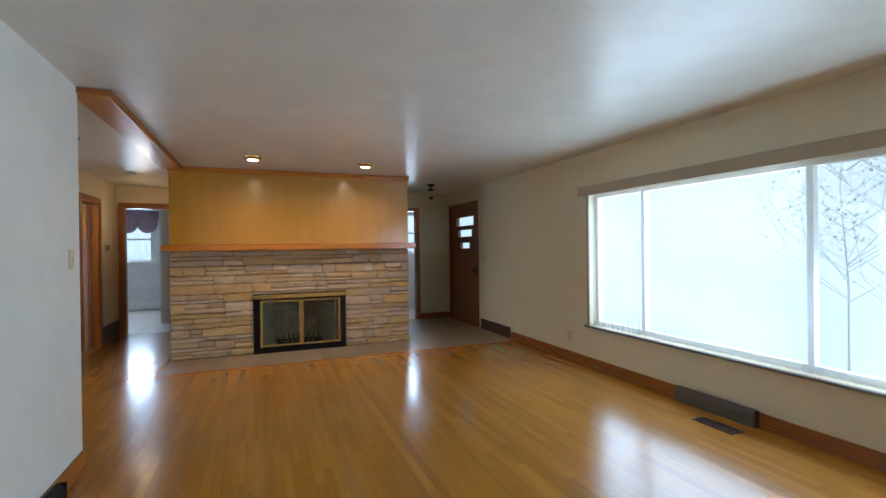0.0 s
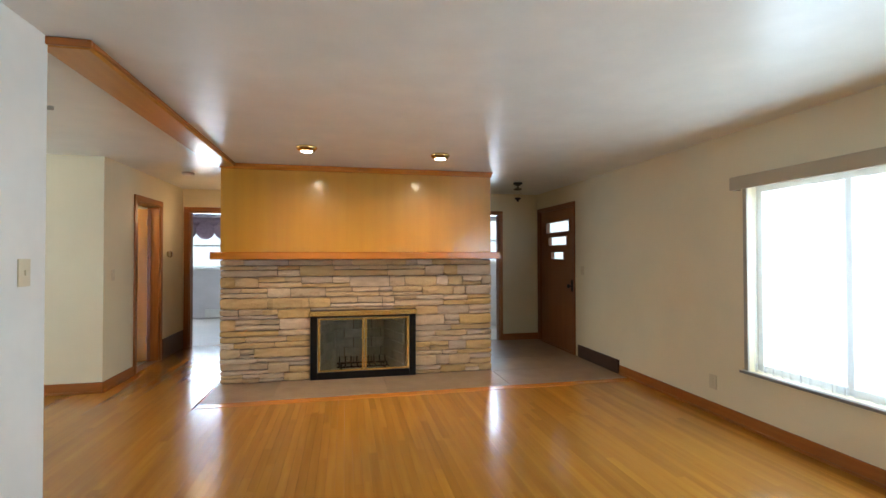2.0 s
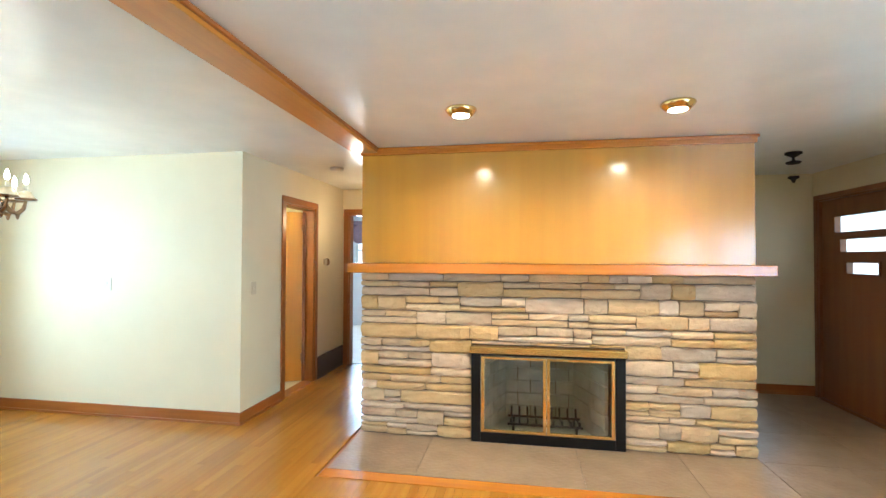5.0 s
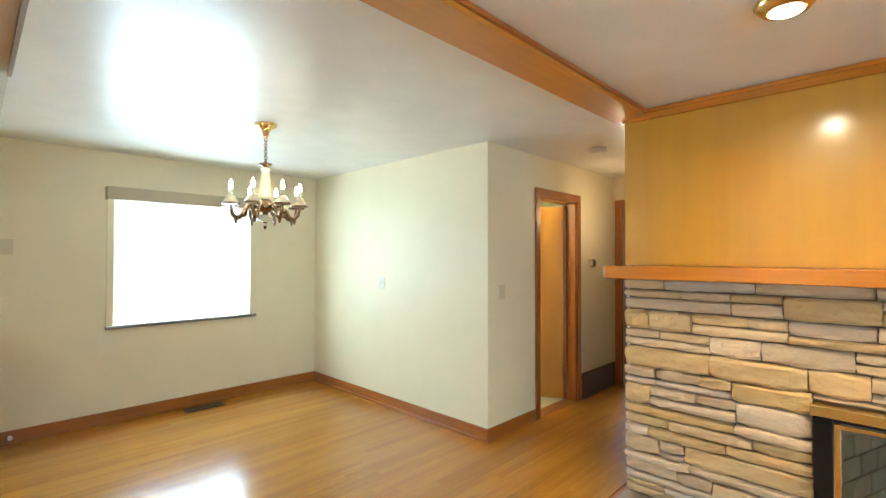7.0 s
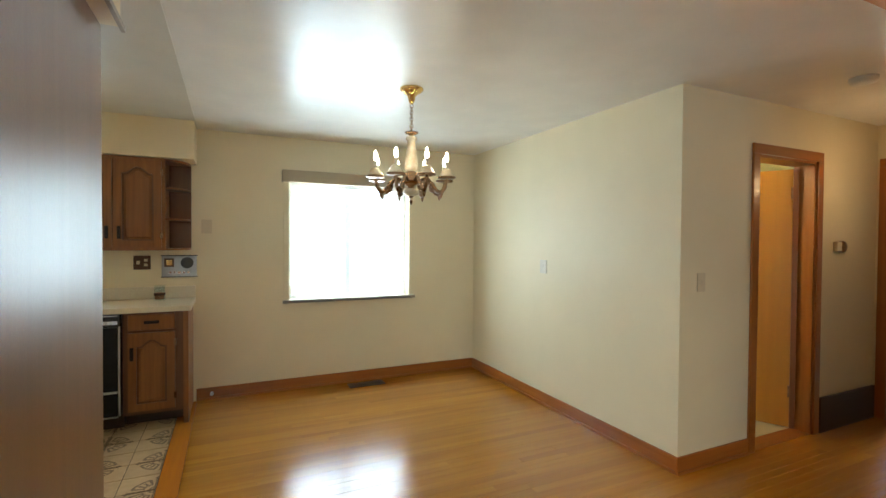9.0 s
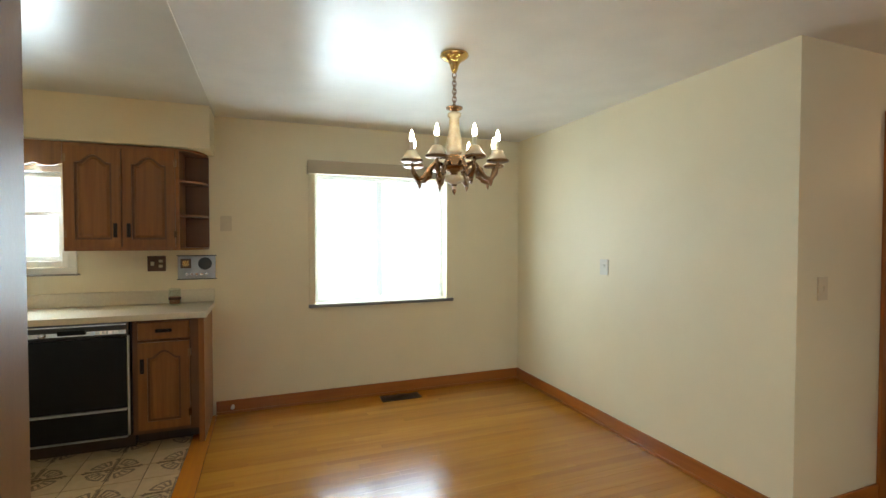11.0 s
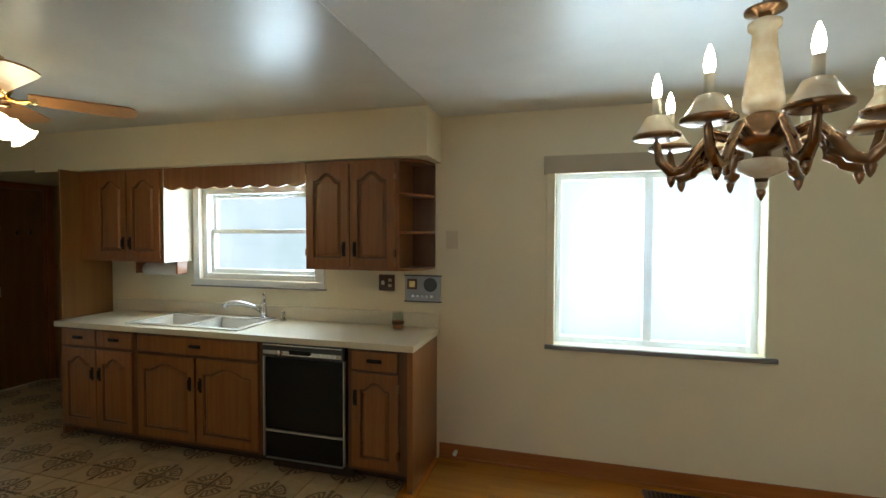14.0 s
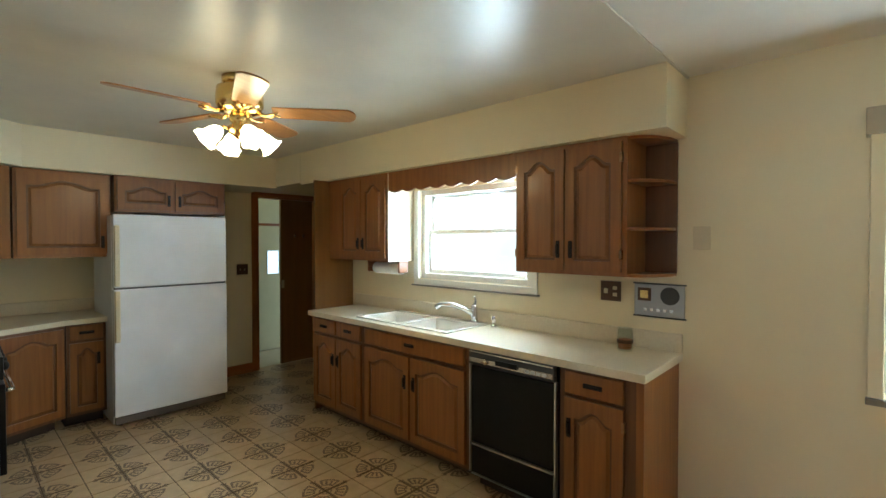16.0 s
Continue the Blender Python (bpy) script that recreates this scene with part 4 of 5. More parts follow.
wall_register(pose(E - 0.028, 3.38, 0.0), 0.71, 0.125, 0.05, GREYM, "grey-brown metal baseboard register under the window")
wall_register(pose(-0.852, 4.15, 0, 0, 0, 180), 0.3, 0.115, 0.045, IRON, "black metal baseboard register on the dividing wall")
solid("trim_return_plate", boxes((E - 0.02, 7.09, 0.0, E - 0.001, 8.06, 0.165), bevel=0.004), BROWNM, "dark brown return air plate along the wall", "vent")
solid("trim_hall_plate", boxes((HX + 0.001, 9.11, 0.0, HX + 0.022, 9.92, 0.27), bevel=0.004), BROWNM, "dark brown return air plate in the hall", "vent")
solid("door_stop", tube([(W + 0.015, 4.86, 0.06), (W + 0.06, 4.86, 0.06)], [0.012, 0.016], 10), WHITEP, "small white rubber door stop on the baseboard", "door stop")

# chandelier
ch = thing("chandelier", "antique brass chandelier with eight lit candle bulbs", "chandelier", pose(-2.79, 6.08, CH))
part("canopy", lathe([(0.075, 0.0), (0.078, -0.01), (0.06, -0.025), (0.035, -0.04), (0.025, -0.055), (0.02, -0.08), (0.008, -0.10)], 28), BRASS, ch, "polished brass ceiling canopy")
for i in range(9):
    z = -0.10 - i * 0.0213
    pts = [(0.011 * math.cos(a), 0, z - 0.012 + 0.017 * math.sin(a)) if i % 2 else (0, 0.011 * math.cos(a), z - 0.012 + 0.017 * math.sin(a)) for a in [k * math.pi / 5 for k in range(11)]]
    part("chain_link", tube(pts, 0.0028, 5), OLDBR, ch)
part("crown_cup", lathe([(0.006, -0.2680), (0.02, -0.2780), (0.045, -0.2830), (0.045, -0.2900), (0.015, -0.3030), (0.012, -0.3130)], 20), OLDBR, ch)
part("column", lathe([(0.02, -0.3080), (0.036, -0.3160), (0.036, -0.3300), (0.026, -0.3400), (0.028, -0.3780), (0.038, -0.4480), (0.045, -0.5080), (0.042, -0.5280), (0.025, -0.5360)], 24), CERAM, ch, "cream painted ceramic column")
part("hub", lathe([(0.02, -0.5330), (0.045, -0.5480), (0.035, -0.5680), (0.07, -0.5880), (0.075, -0.6030), (0.045, -0.6230), (0.02, -0.6330), (0.02, -0.6480)], 24), OLDBR, ch)
part("lower_bowl", lathe([(0.02, -0.6460), (0.05, -0.6530), (0.055, -0.6780), (0.03, -0.6900), (0.012, -0.6980), (0.014, -0.7130), (0.006, -0.7280)], 24), CERAM, ch, "ceramic lower bowl")
part("finial", lathe([(0.016, -0.6980), (0.008, -0.7230), (0.012, -0.7330), (0.002, -0.7530)], 14), OLDBR, ch)
for i in range(8):
    a = radians(2 + 45 * i)
    c, s = math.cos(a), math.sin(a)
    R = 0.242
    pts = [(0.06, -0.5980), (0.11, -0.5780), (0.14, -0.6180), (0.175, -0.6680), (0.205, -0.6780), (0.232, -0.6480), (R, -0.6030), (R, -0.5780)]
    arm = part("arm", tube([(r * c, r * s, z) for r, z in pts], [0.012, 0.010, 0.012, 0.015, 0.015, 0.012, 0.009, 0.009], 8), OLDBR, ch)
    part("scroll", tube([(r * c, r * s, z) for r, z in ((0.17, -0.6630), (0.135, -0.6500), (0.13, -0.6260), (0.148, -0.6130), (0.163, -0.6260))], [0.010, 0.009, 0.008, 0.007, 0.004], 6), OLDBR, arm)
    part("drip_pan", lathe([(0.015, -0.5900), (0.05, -0.5880), (0.056, -0.5810), (0.05, -0.5760), (0.036, -0.5530), (0.026, -0.5340), (0.014, -0.5300)], 18, None, (R * c, R * s, 0)), CERAM, arm, "cream painted flared cup")
    part("pan_rim", lathe([(0.05, -0.5920), (0.058, -0.5880), (0.058, -0.5800), (0.05, -0.5780)], 18, None, (R * c, R * s, 0)), OLDBR, arm)
    part("drop", lathe([(0.006, -0.6780), (0.012, -0.6900), (0.008, -0.7060), (0.002, -0.7160)], 8, None, (0.205 * c, 0.205 * s, 0)), OLDBR, arm)
    part("candle", lathe([(0.0115, -0.5330), (0.0115, -0.4860)], 12, None, (R * c, R * s, 0)), CANDLE, arm)
    part("bulb", lathe([(0.006, -0.4880), (0.0105, -0.4780), (0.0125, -0.4660), (0.009, -0.4430), (0.0025, -0.4230)], 12, None, (R * c, R * s, 0)), BULB, arm, "lit flame-shaped bulb")


# ---- kitchen ----
def arch_loop(x0, x1, z0, z1, rise, n=14):
    """Counter-clockwise outline with a cathedral-arched head."""
    pts = [(x0, z0), (x1, z0), (x1, z1 - rise)]
    w = x1 - x0
    for i in range(n + 1):
        u = 1 - 2 * i / n
        if abs(u) > 0.82 and rise:
            continue
        k = u / 0.82
        pts.append(((x0 + x1) / 2 + u * w / 2, z1 - rise + rise * (0.5 + 0.5 * math.cos(math.pi * k)) ** 0.75 if rise else z1))
    pts.append((x0, z1 - rise))
    out = []
    for p in pts:
        if not out or (abs(p[0] - out[-1][0]) + abs(p[1] - out[-1][1])) > 1e-5:
            out.append(p)
    return out


def ring_face(bm, outer, inner, y0, y1):
    """Slab with a hole: outer and inner outlines, front at y0, back at y1."""
    def loop(pts, y):
        vs = [bm.verts.new((x, y, z)) for x, z in pts]
        return vs, [bm.edges.new((vs[i], vs[(i + 1) % len(vs)])) for i in range(len(vs))]
    fo, feo = loop(outer, y0)
    fi, fei = loop(inner, y0)
    bmesh.ops.triangle_fill(bm, edges=feo + fei, use_beauty=True)
    bo, bi = [bm.verts.new((x, y1, z)) for x, z in outer], [bm.verts.new((x, y1, z)) for x, z in inner]
    for f, b in ((fo, bo), (fi, bi)):
        n = len(f)
        for i in range(n):
            bm.faces.new((f[i], f[(i + 1) % n], b[(i + 1) % n], b[i]))


def cab_door(parent, x, z, w, h, handle=None, rise=0.05, hinge=None, name="door"):
    """Raised-panel door whose back lies on local y = 0."""
    s = min(0.055, w * 0.2)
    bm = bmesh.new()
    ring_face(bm, [(0, 0), (w, 0), (w, h), (0, h)], arch_loop(s, w - s, s, h - s, rise), -0.02, 0.0)
    d = part(name, bm, CAB, parent, at=pose(x, 0, z))
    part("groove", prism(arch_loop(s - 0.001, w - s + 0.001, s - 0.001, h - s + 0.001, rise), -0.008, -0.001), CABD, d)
    g = 0.014
    lo = arch_loop(s + g, w - s - g, s + g, h - s - g, rise)
    hi = arch_loop(s + g + 0.016, w - s - g - 0.016, s + g + 0.016, h - s - g - 0.016, rise * 0.95)
    bm = bmesh.new()
    a = [bm.verts.new((p[0], -0.0085, p[1])) for p in lo]
    b = [bm.verts.new((p[0], -0.018, p[1])) for p in hi]
    for i in range(len(a)):
        j = (i + 1) % len(a)
        bm.faces.new((a[i], a[j], b[j], b[i]))
    bm.faces.new(b)
    part("panel", bm, CAB, d)
    if handle:
        hx, hz, vert = handle
        pull(d, hx, hz, vert)
    if hinge is not None:
        for hz in (0.07, h - 0.11):
            part("hinge", boxes((hinge - 0.008, -0.024, hz, hinge + 0.008, -0.002, hz + 0.05), bevel=0.002), OLDBR, d)
    return d


def pull(parent, hx, hz, vert):
    L = 0.05
    if vert:
        bm = boxes((hx - 0.012, -0.026, hz - L, hx + 0.012, -0.0205, hz + L), (hx - 0.007, -0.042, hz - 0.032, hx + 0.007, -0.026, hz + 0.032), bevel=0.004)
    else:
        bm = boxes((hx - L, -0.026, hz - 0.012, hx + L, -0.0205, hz + 0.012), (hx - 0.032, -0.042, hz - 0.007, hx + 0.032, -0.026, hz + 0.007), bevel=0.004)
    part("handle", bm, IRON, parent, "dark metal pull")


def drawer(parent, x, z, w, h, handle=True):
    d = part("drawer_front", boxes((0, -0.02, 0, w, 0, h), bevel=0.006), CAB, parent, at=pose(x, 0, z))
    if handle:
        pull(d, w / 2, h / 2, False)


def body(parent, w, z0, z1, depth, toe=True):
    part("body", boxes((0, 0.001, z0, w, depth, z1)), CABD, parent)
    if toe:
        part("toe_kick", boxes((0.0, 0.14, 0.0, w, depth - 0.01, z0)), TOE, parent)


FXB = -4.12
GB, GU = "west base cabinets", "west upper cabinets"
OB = "medium oak base cabinet with raised arched doors"

a = thing("base_cabinet", "oak base cabinet with two arched doors and two drawers", "cabinet", pose(FXB, 1.85, 0, 0, 0, 90), GB)
body(a, 0.715, 0.11, 0.74, 0.54)
part("front_rail", boxes((0, 0.001, 0.741, 0.715, 0.03, 0.893)), CABD, a)
part("side_rail", boxes((0, 0.0305, 0.741, 0.02, 0.54, 0.893)), CABD, a)
drawer(a, 0.015, 0.757, 0.33, 0.12), drawer(a, 0.365, 0.757, 0.33, 0.12)
cab_door(a, 0.015, 0.14, 0.335, 0.593, (0.305, 0.41, True)), cab_door(a, 0.36, 0.14, 0.335, 0.593, (0.03, 0.41, True))
b = thing("base_cabinet", OB + " below the sink", "cabinet", pose(FXB, 2.57, 0, 0, 0, 90), GB)
body(b, 1.085, 0.11, 0.74, 0.54)
part("front_rail", boxes((0, 0.001, 0.741, 1.085, 0.03, 0.893)), CABD, b)
part("side_rail", boxes((1.065, 0.0305, 0.741, 1.085, 0.54, 0.893)), CABD, b)
drawer(b, 0.03, 0.757, 1.02, 0.12)
cab_door(b, 0.03, 0.14, 0.50, 0.593, (0.465, 0.41, True)), cab_door(b, 0.55, 0.14, 0.50, 0.593, (0.035, 0.41, True))
c = thing("base_cabinet", "narrow oak base cabinet with one arched door and drawer", "cabinet", pose(FXB, 4.275, 0, 0, 0, 90), GB)
body(c, 0.40, 0.11, 0.893, 0.54)
drawer(c, 0.035, 0.757, 0.31, 0.12)
cab_door(c, 0.035, 0.14, 0.31, 0.598, (0.025, 0.44, True), hinge=0.31)
part("end_panel", boxes((0.40, -0.002, 0.0, 0.436, 0.545, 0.893)), CAB, c)

# dishwasher
dw = thing("dishwasher", "black built-in dishwasher with a chrome control strip", "dishwasher", pose(FXB, 3.662, 0.025, 0, 0, 90))
part("body", boxes((0, 0.002, 0.1, 0.605, 0.53, 0.866)), BLACK, dw)
part("door_panel", boxes((0.02, -0.022, 0.29, 0.585, 0.0, 0.765), bevel=0.003), BLACK, dw)
part("lower_panel", boxes((0.02, -0.022, 0.10, 0.585, 0.0, 0.268), bevel=0.003), BLACK, dw)
cp = part("control_panel", boxes((0.01, -0.035, 0.775, 0.595, 0.0, 0.862), bevel=0.004), DARKP, dw)
part("chrome_strip", boxes((0.015, -0.040, 0.79, 0.59, -0.0355, 0.818), bevel=0.001), CHROME, cp, "chrome strip")
part("chrome_strip", boxes((0.015, -0.039, 0.85, 0.59, -0.0355, 0.858)), CHROME, cp)
part("latch_handle", boxes((0.22, -0.052, 0.80, 0.37, -0.0405, 0.83), bevel=0.004), BLACK, cp)
part("dial", lathe([(0.018, 0), (0.018, 0.012), (0.008, 0.015)], 16), CHROME, cp, "", pose(0.14, -0.04, 0.805, 90, 0, 0))
for k in range(4):
    part("button", boxes((0.42 + k * 0.035, -0.044, 0.795, 0.445 + k * 0.035, -0.0405, 0.812), bevel=0.001), WHITEP, cp)
for x0, x1 in ((0.004, 0.014), (0.591, 0.601)):
    part("edge_trim", boxes((x0, -0.026, 0.1, x1, 0.0, 0.772)), STEEL, dw)
part("middle_trim", boxes((0.02, -0.026, 0.272, 0.585, 0.0, 0.284)), STEEL, dw)
part("bottom_trim", boxes((0.02, -0.024, 0.088, 0.585, 0.0, 0.096)), STEEL, dw)
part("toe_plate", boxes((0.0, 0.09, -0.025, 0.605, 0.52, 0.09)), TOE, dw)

# worktop with a hole for the sink
ct = thing("worktop", "cream laminate worktop with a low backsplash", "worktop", kind="structure")
SY0, SY1, SX0, SX1 = 2.46, 3.41, -4.585, -4.16
part("slab", boxes((W + 0.001, 1.82, 0.895, -4.075, SY0, 0.935), (W + 0.001, SY1, 0.895, -4.075, 4.73, 0.935), (W + 0.001, SY0, 0.895, SX0, SY1, 0.935), (SX1, SY0, 0.895, -4.075, SY1, 0.935)), LAMI, ct)
part("backsplash", boxes((W + 0.001, 1.742, 0.936, W + 0.02, 4.73, 1.04), bevel=0.004), LAMI, ct)
sk = thing("kitchen_sink", "white enamel double-bowl sink set in the worktop", "sink", pose(0, 0, 0.935))
ym = (SY0 + SY1) / 2
part("rim", boxes((SX0 - 0.02, SY0 - 0.02, 0.0005, SX1 + 0.02, SY0 + 0.02, 0.012), (SX0 - 0.02, SY1 - 0.02, 0.0005, SX1 + 0.02, SY1 + 0.02, 0.012), (SX1 - 0.02, SY0 + 0.02, 0.0005, SX1 + 0.02, SY1 - 0.02, 0.012), (SX0 - 0.02, SY0 + 0.02, 0.0005, SX0 + 0.05, SY1 - 0.02, 0.012), (SX0 + 0.05, ym - 0.025, 0.0005, SX1 - 0.02, ym + 0.025, 0.010), bevel=0.004), SINK, sk)
for y0, y1 in ((SY0 + 0.02, ym - 0.025), (ym + 0.025, SY1 - 0.02)):
    x0, x1, zb = SX0 + 0.05, SX1 - 0.02, -0.14
    bw = part("bowl", boxes((x0, y0, zb, x1, y1, zb + 0.01), (x0 - 0.006, y0, zb, x0, y1, 0.0), (x1, y0, zb, x1 + 0.006, y1, 0.0), (x0, y0 - 0.006, zb, x1, y0, 0.0), (x0, y1, zb, x1, y1 + 0.006, 0.0)), SINK, sk)
    part("drain", lathe([(0.04, zb + 0.011), (0.04, zb + 0.014), (0.02, zb + 0.013)], 16, None, ((x0 + x1) / 2, (y0 + y1) / 2, 0)), CHROME, bw)
fa = thing("faucet", "chrome single-lever kitchen faucet behind the sink", "faucet", pose(SX0 + 0.015, 3.32, 0.947))
part("base_plate", boxes((-0.025, -0.11, 0, 0.025, 0.11, 0.012), bevel=0.005), CHROME, fa)
part("column", lathe([(0.028, 0.012), (0.026, 0.05), (0.022, 0.09), (0.024, 0.12), (0.012, 0.13)], 18), CHROME, fa)
part("spout", tube([(0.0, 0.0, 0.05), (0.06, -0.04, 0.10), (0.13, -0.10, 0.135), (0.19, -0.16, 0.14), (0.22, -0.19, 0.115)], [0.018, 0.017, 0.016, 0.017, 0.02], 12), CHROME, fa)
part("lever", tube([(0, 0, 0.12), (-0.005, 0.01, 0.16), (0.0, 0.0, 0.195)], [0.012, 0.01, 0.013], 10), CHROME, fa)
sp = thing("side_sprayer", "small chrome side sprayer beside the faucet", "sprayer", pose(SX0 + 0.015, 3.50, 0.9355))
part("base", lathe([(0.022, 0), (0.022, 0.01), (0.014, 0.02)], 14), CHROME, sp)
part("nozzle", lathe([(0.012, 0.018), (0.016, 0.05), (0.018, 0.07), (0.008, 0.078)], 14), CHROME, sp)

# upper cabinets on the window wall
U = "medium oak wall cabinet with two arched raised-panel doors"
ua = thing("wall_cabinet", "oak wall cabinet with arched doors and open end shelves", "cabinet", pose(-4.36, 3.83, 0, 0, 0, 90), GU)
part("body", boxes((0, 0.001, 1.36, 0.70, 0.289, 2.112)), CAB, ua)
cab_door(ua, 0.015, 1.385, 0.325, 0.70, (0.29, 0.12, True), 0.055, 0.0), cab_door(ua, 0.35, 1.385, 0.325, 0.70, (0.035, 0.12, True), 0.055, 0.325)


def quarter(z, t, r=0.165, n=8):
    """Shelf with a clipped front corner, in local x from 0.70."""
    bm = bmesh.new()
    pts = [(0.70, 0.288), (0.70, 0.01)] + [(0.70 + r * math.sin(k * math.pi / 2 / n), 0.288 - (0.278) * math.cos(k * math.pi / 2 / n)) for k in range(1, n + 1)]
    lo, hi = [bm.verts.new((x, y, z)) for x, y in pts], [bm.verts.new((x, y, z + t)) for x, y in pts]
    bm.faces.new(lo), bm.faces.new(hi)
    for i in range(len(pts)):
        j = (i + 1) % len(pts)
        bm.faces.new((lo[i], lo[j], hi[j], hi[i]))
    return bm


for z in (1.36, 1.61, 1.865, 2.095):
    part("shelf", quarter(z, 0.016), CAB, ua)
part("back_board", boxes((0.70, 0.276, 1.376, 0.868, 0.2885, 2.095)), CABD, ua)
ub = thing("wall_cabinet", "oak wall cabinet with arched doors beside the window", "cabinet", pose(-4.36, 1.74, 0, 0, 0, 90), GU)
part("body", boxes((0, 0.001, 1.385, 0.84, 0.289, 2.112)), CAB, ub)
part("window_side_panel", boxes((0.8405, -0.002, 1.38, 0.846, 0.289, 2.11)), LAMI, ub, "cream laminate side panel")
cab_door(ub, 0.17, 1.41, 0.32, 0.675, (0.29, 0.12, True), 0.055), cab_door(ub, 0.50, 1.41, 0.32, 0.675, (0.03, 0.12, True), 0.055)
# tall end panel of the run, down to the worktop
solid("cabinet_end_panel", boxes((-4.62, 1.715, 0.0, -4.20, 1.738, 2.112), bevel=0.002), BACKW, "dark wood tall panel closing the cabinet run", "panel")
# scalloped valance over the window
sc = [(0.0, 2.112), (0.0, 1.975)]
for i in range(61):
    u = 1.238 * i / 60
    sc.append((u, 1.965 - 0.022 * abs(math.sin(math.pi * u / 0.155))))
sc += [(1.238, 1.975), (1.238, 2.112)]
vl = solid("window_valance_board", prism(sc, 0, 0.018), CAB, "scalloped oak valance board over the kitchen window", "valance")
vl.matrix_basis = pose(-4.36, 2.588, 0, 0, 0, 90)

# paper towel holder
pt = thing("paper_towel_holder", "wooden holder with a white paper towel roll", "paper towel", pose(-4.50, 2.40, 1.383))
for y in (-0.21, 0.20):
    part("bracket", boxes((-0.05, y, -0.10, 0.05, y + 0.018, 0.0), bevel=0.006), DOORW, pt)
part("rail", boxes((-0.05, -0.21, -0.0005 - 0.012, 0.05, 0.218, -0.0005)), DOORW, pt)
part("paper_roll", tube([(0, -0.14, -0.065), (0, 0.19, -0.065)], 0.048, 18), PAPER, pt, "white paper roll")

# intercom radio and jar
rd = thing("wall_intercom", "silver wall intercom radio with a dial and speaker", "intercom", pose(W, 4.605, 1.215, 0, 0, 90))
part("face", boxes((-0.135, -0.014, -0.09, 0.135, 0, 0.09), bevel=0.003), SILVER, rd)
for tz in (0.09, -0.098):
    part("trim_strip", boxes((-0.142, -0.01, tz, 0.142, 0, tz + 0.008)), DARKP, rd)
part("tuning_window", boxes((-0.115, -0.018, -0.005, -0.04, -0.0145, 0.07), bevel=0.002), BRPLATE, rd)
part("tuning_dial", boxes((-0.10, -0.020, 0.01, -0.055, -0.0185, 0.055)), BRASS, rd)
part("speaker", lathe([(0.05, 0), (0.05, 0.004), (0.044, 0.006), (0.01, 0.007)], 24), DARKP, rd, "round dark speaker grille", pose(0.06, -0.0142, 0.03, 90, 0, 0))
for k in range(5):
    part("button", boxes((-0.08 + k * 0.035, -0.020, -0.062, -0.06 + k * 0.035, -0.0145, -0.045), bevel=0.001), CHROME, rd)
jr = thing("candle_jar", "small glass jar candle with rust-red wax", "jar", pose(-4.50, 4.47, 0.9355))
part("glass", lathe([(0.036, 0.0), (0.042, 0.01), (0.042, 0.10), (0.038, 0.115), (0.036, 0.115), (0.038, 0.10), (0.037, 0.012)], 20), JARG, jr)
part("wax", lathe([(0.034, 0.013), (0.0355, 0.02), (0.0355, 0.065), (0.02, 0.066)], 18), TERRA, jr)
part("lid", lathe([(0.038, 0.1155), (0.041, 0.118), (0.041, 0.128), (0.01, 0.131)], 20), JARG, jr)
part("label_band", lathe([(0.0425, 0.045), (0.0430, 0.046), (0.0430, 0.062), (0.0425, 0.063)], 20), BRPLATE, jr)

# fridge
fr = thing("refrigerator", "white top-freezer refrigerator with ivory handles", "refrigerator", pose(-2.815, 0.97, 0, 0, 0, 180))
part("cabinet_body", boxes((0.0, 0.065, 0.03, 0.90, 0.74, 1.765), bevel=0.006), FRIDGE, fr)
ud = part("freezer_door", boxes((0.0, 0.0, 1.166, 0.90, 0.06, 1.775), bevel=0.010), FRIDGE, fr)
ld = part("fridge_door", boxes((0.0, 0.0, 0.10, 0.90, 0.06, 1.152), bevel=0.010), FRIDGE, fr)
part("gasket", boxes((0.012, 0.01, 0.105, 0.888, 0.064, 1.76)), DARKP, fr)
part("handle", boxes((0.004, -0.032, 1.18, 0.04, 0.002, 1.68), bevel=0.008), IVORY, ud, "ivory vertical handle")
part("handle", boxes((0.004, -0.032, 0.72, 0.04, 0.002, 1.14), bevel=0.008), IVORY, ld, "ivory vertical handle")
part("kick_grille", boxes((0.01, 0.03, 0.03, 0.89, 0.07, 0.088), bevel=0.003), GREYM, fr)
for x in (0.06, 0.84):
    for y in (0.12, 0.68):
        part("foot", lathe([(0.02, 0), (0.02, 0.03)], 10, None, (x, y, 0)), DARKP, fr)
part("hinge_cap", boxes((0.84, 0.01, 1.7755, 0.89, 0.10, 1.79), bevel=0.003), WHITEP, fr)

# cabinets on the fridge wall
uc = thing("wall_cabinet", "small oak cabinet with two arched doors above the refrigerator", "cabinet", pose(-2.86, 0.80, 0, 0, 0, 180), "south upper cabinets")
part("body", boxes((0, 0.001, 1.80, 0.91, 0.69, 2.112)), CAB, uc)
cab_door(uc, 0.02, 1.822, 0.425, 0.262, (0.39, 0.09, True), 0.045), cab_door(uc, 0.465, 1.822, 0.425, 0.262, (0.035, 0.09, True), 0.045)
ud2 = thing("wall_cabinet", "oak wall cabinet with one wide arched door", "cabinet", pose(-2.235, 0.75, 0, 0, 0, 180), "south upper cabinets")
part("body", boxes((0, 0.001, 1.42, 0.61, 0.64, 2.112)), CAB, ud2)
cab_door(ud2, 0.02, 1.445, 0.57, 0.64, (0.53, 0.10, True), 0.05)
ue = thing("wall_cabinet", "oak corner wall cabinet", "cabinet", pose(-1.43, 0.78, 0, 0, 0, 180), "south upper cabinets")
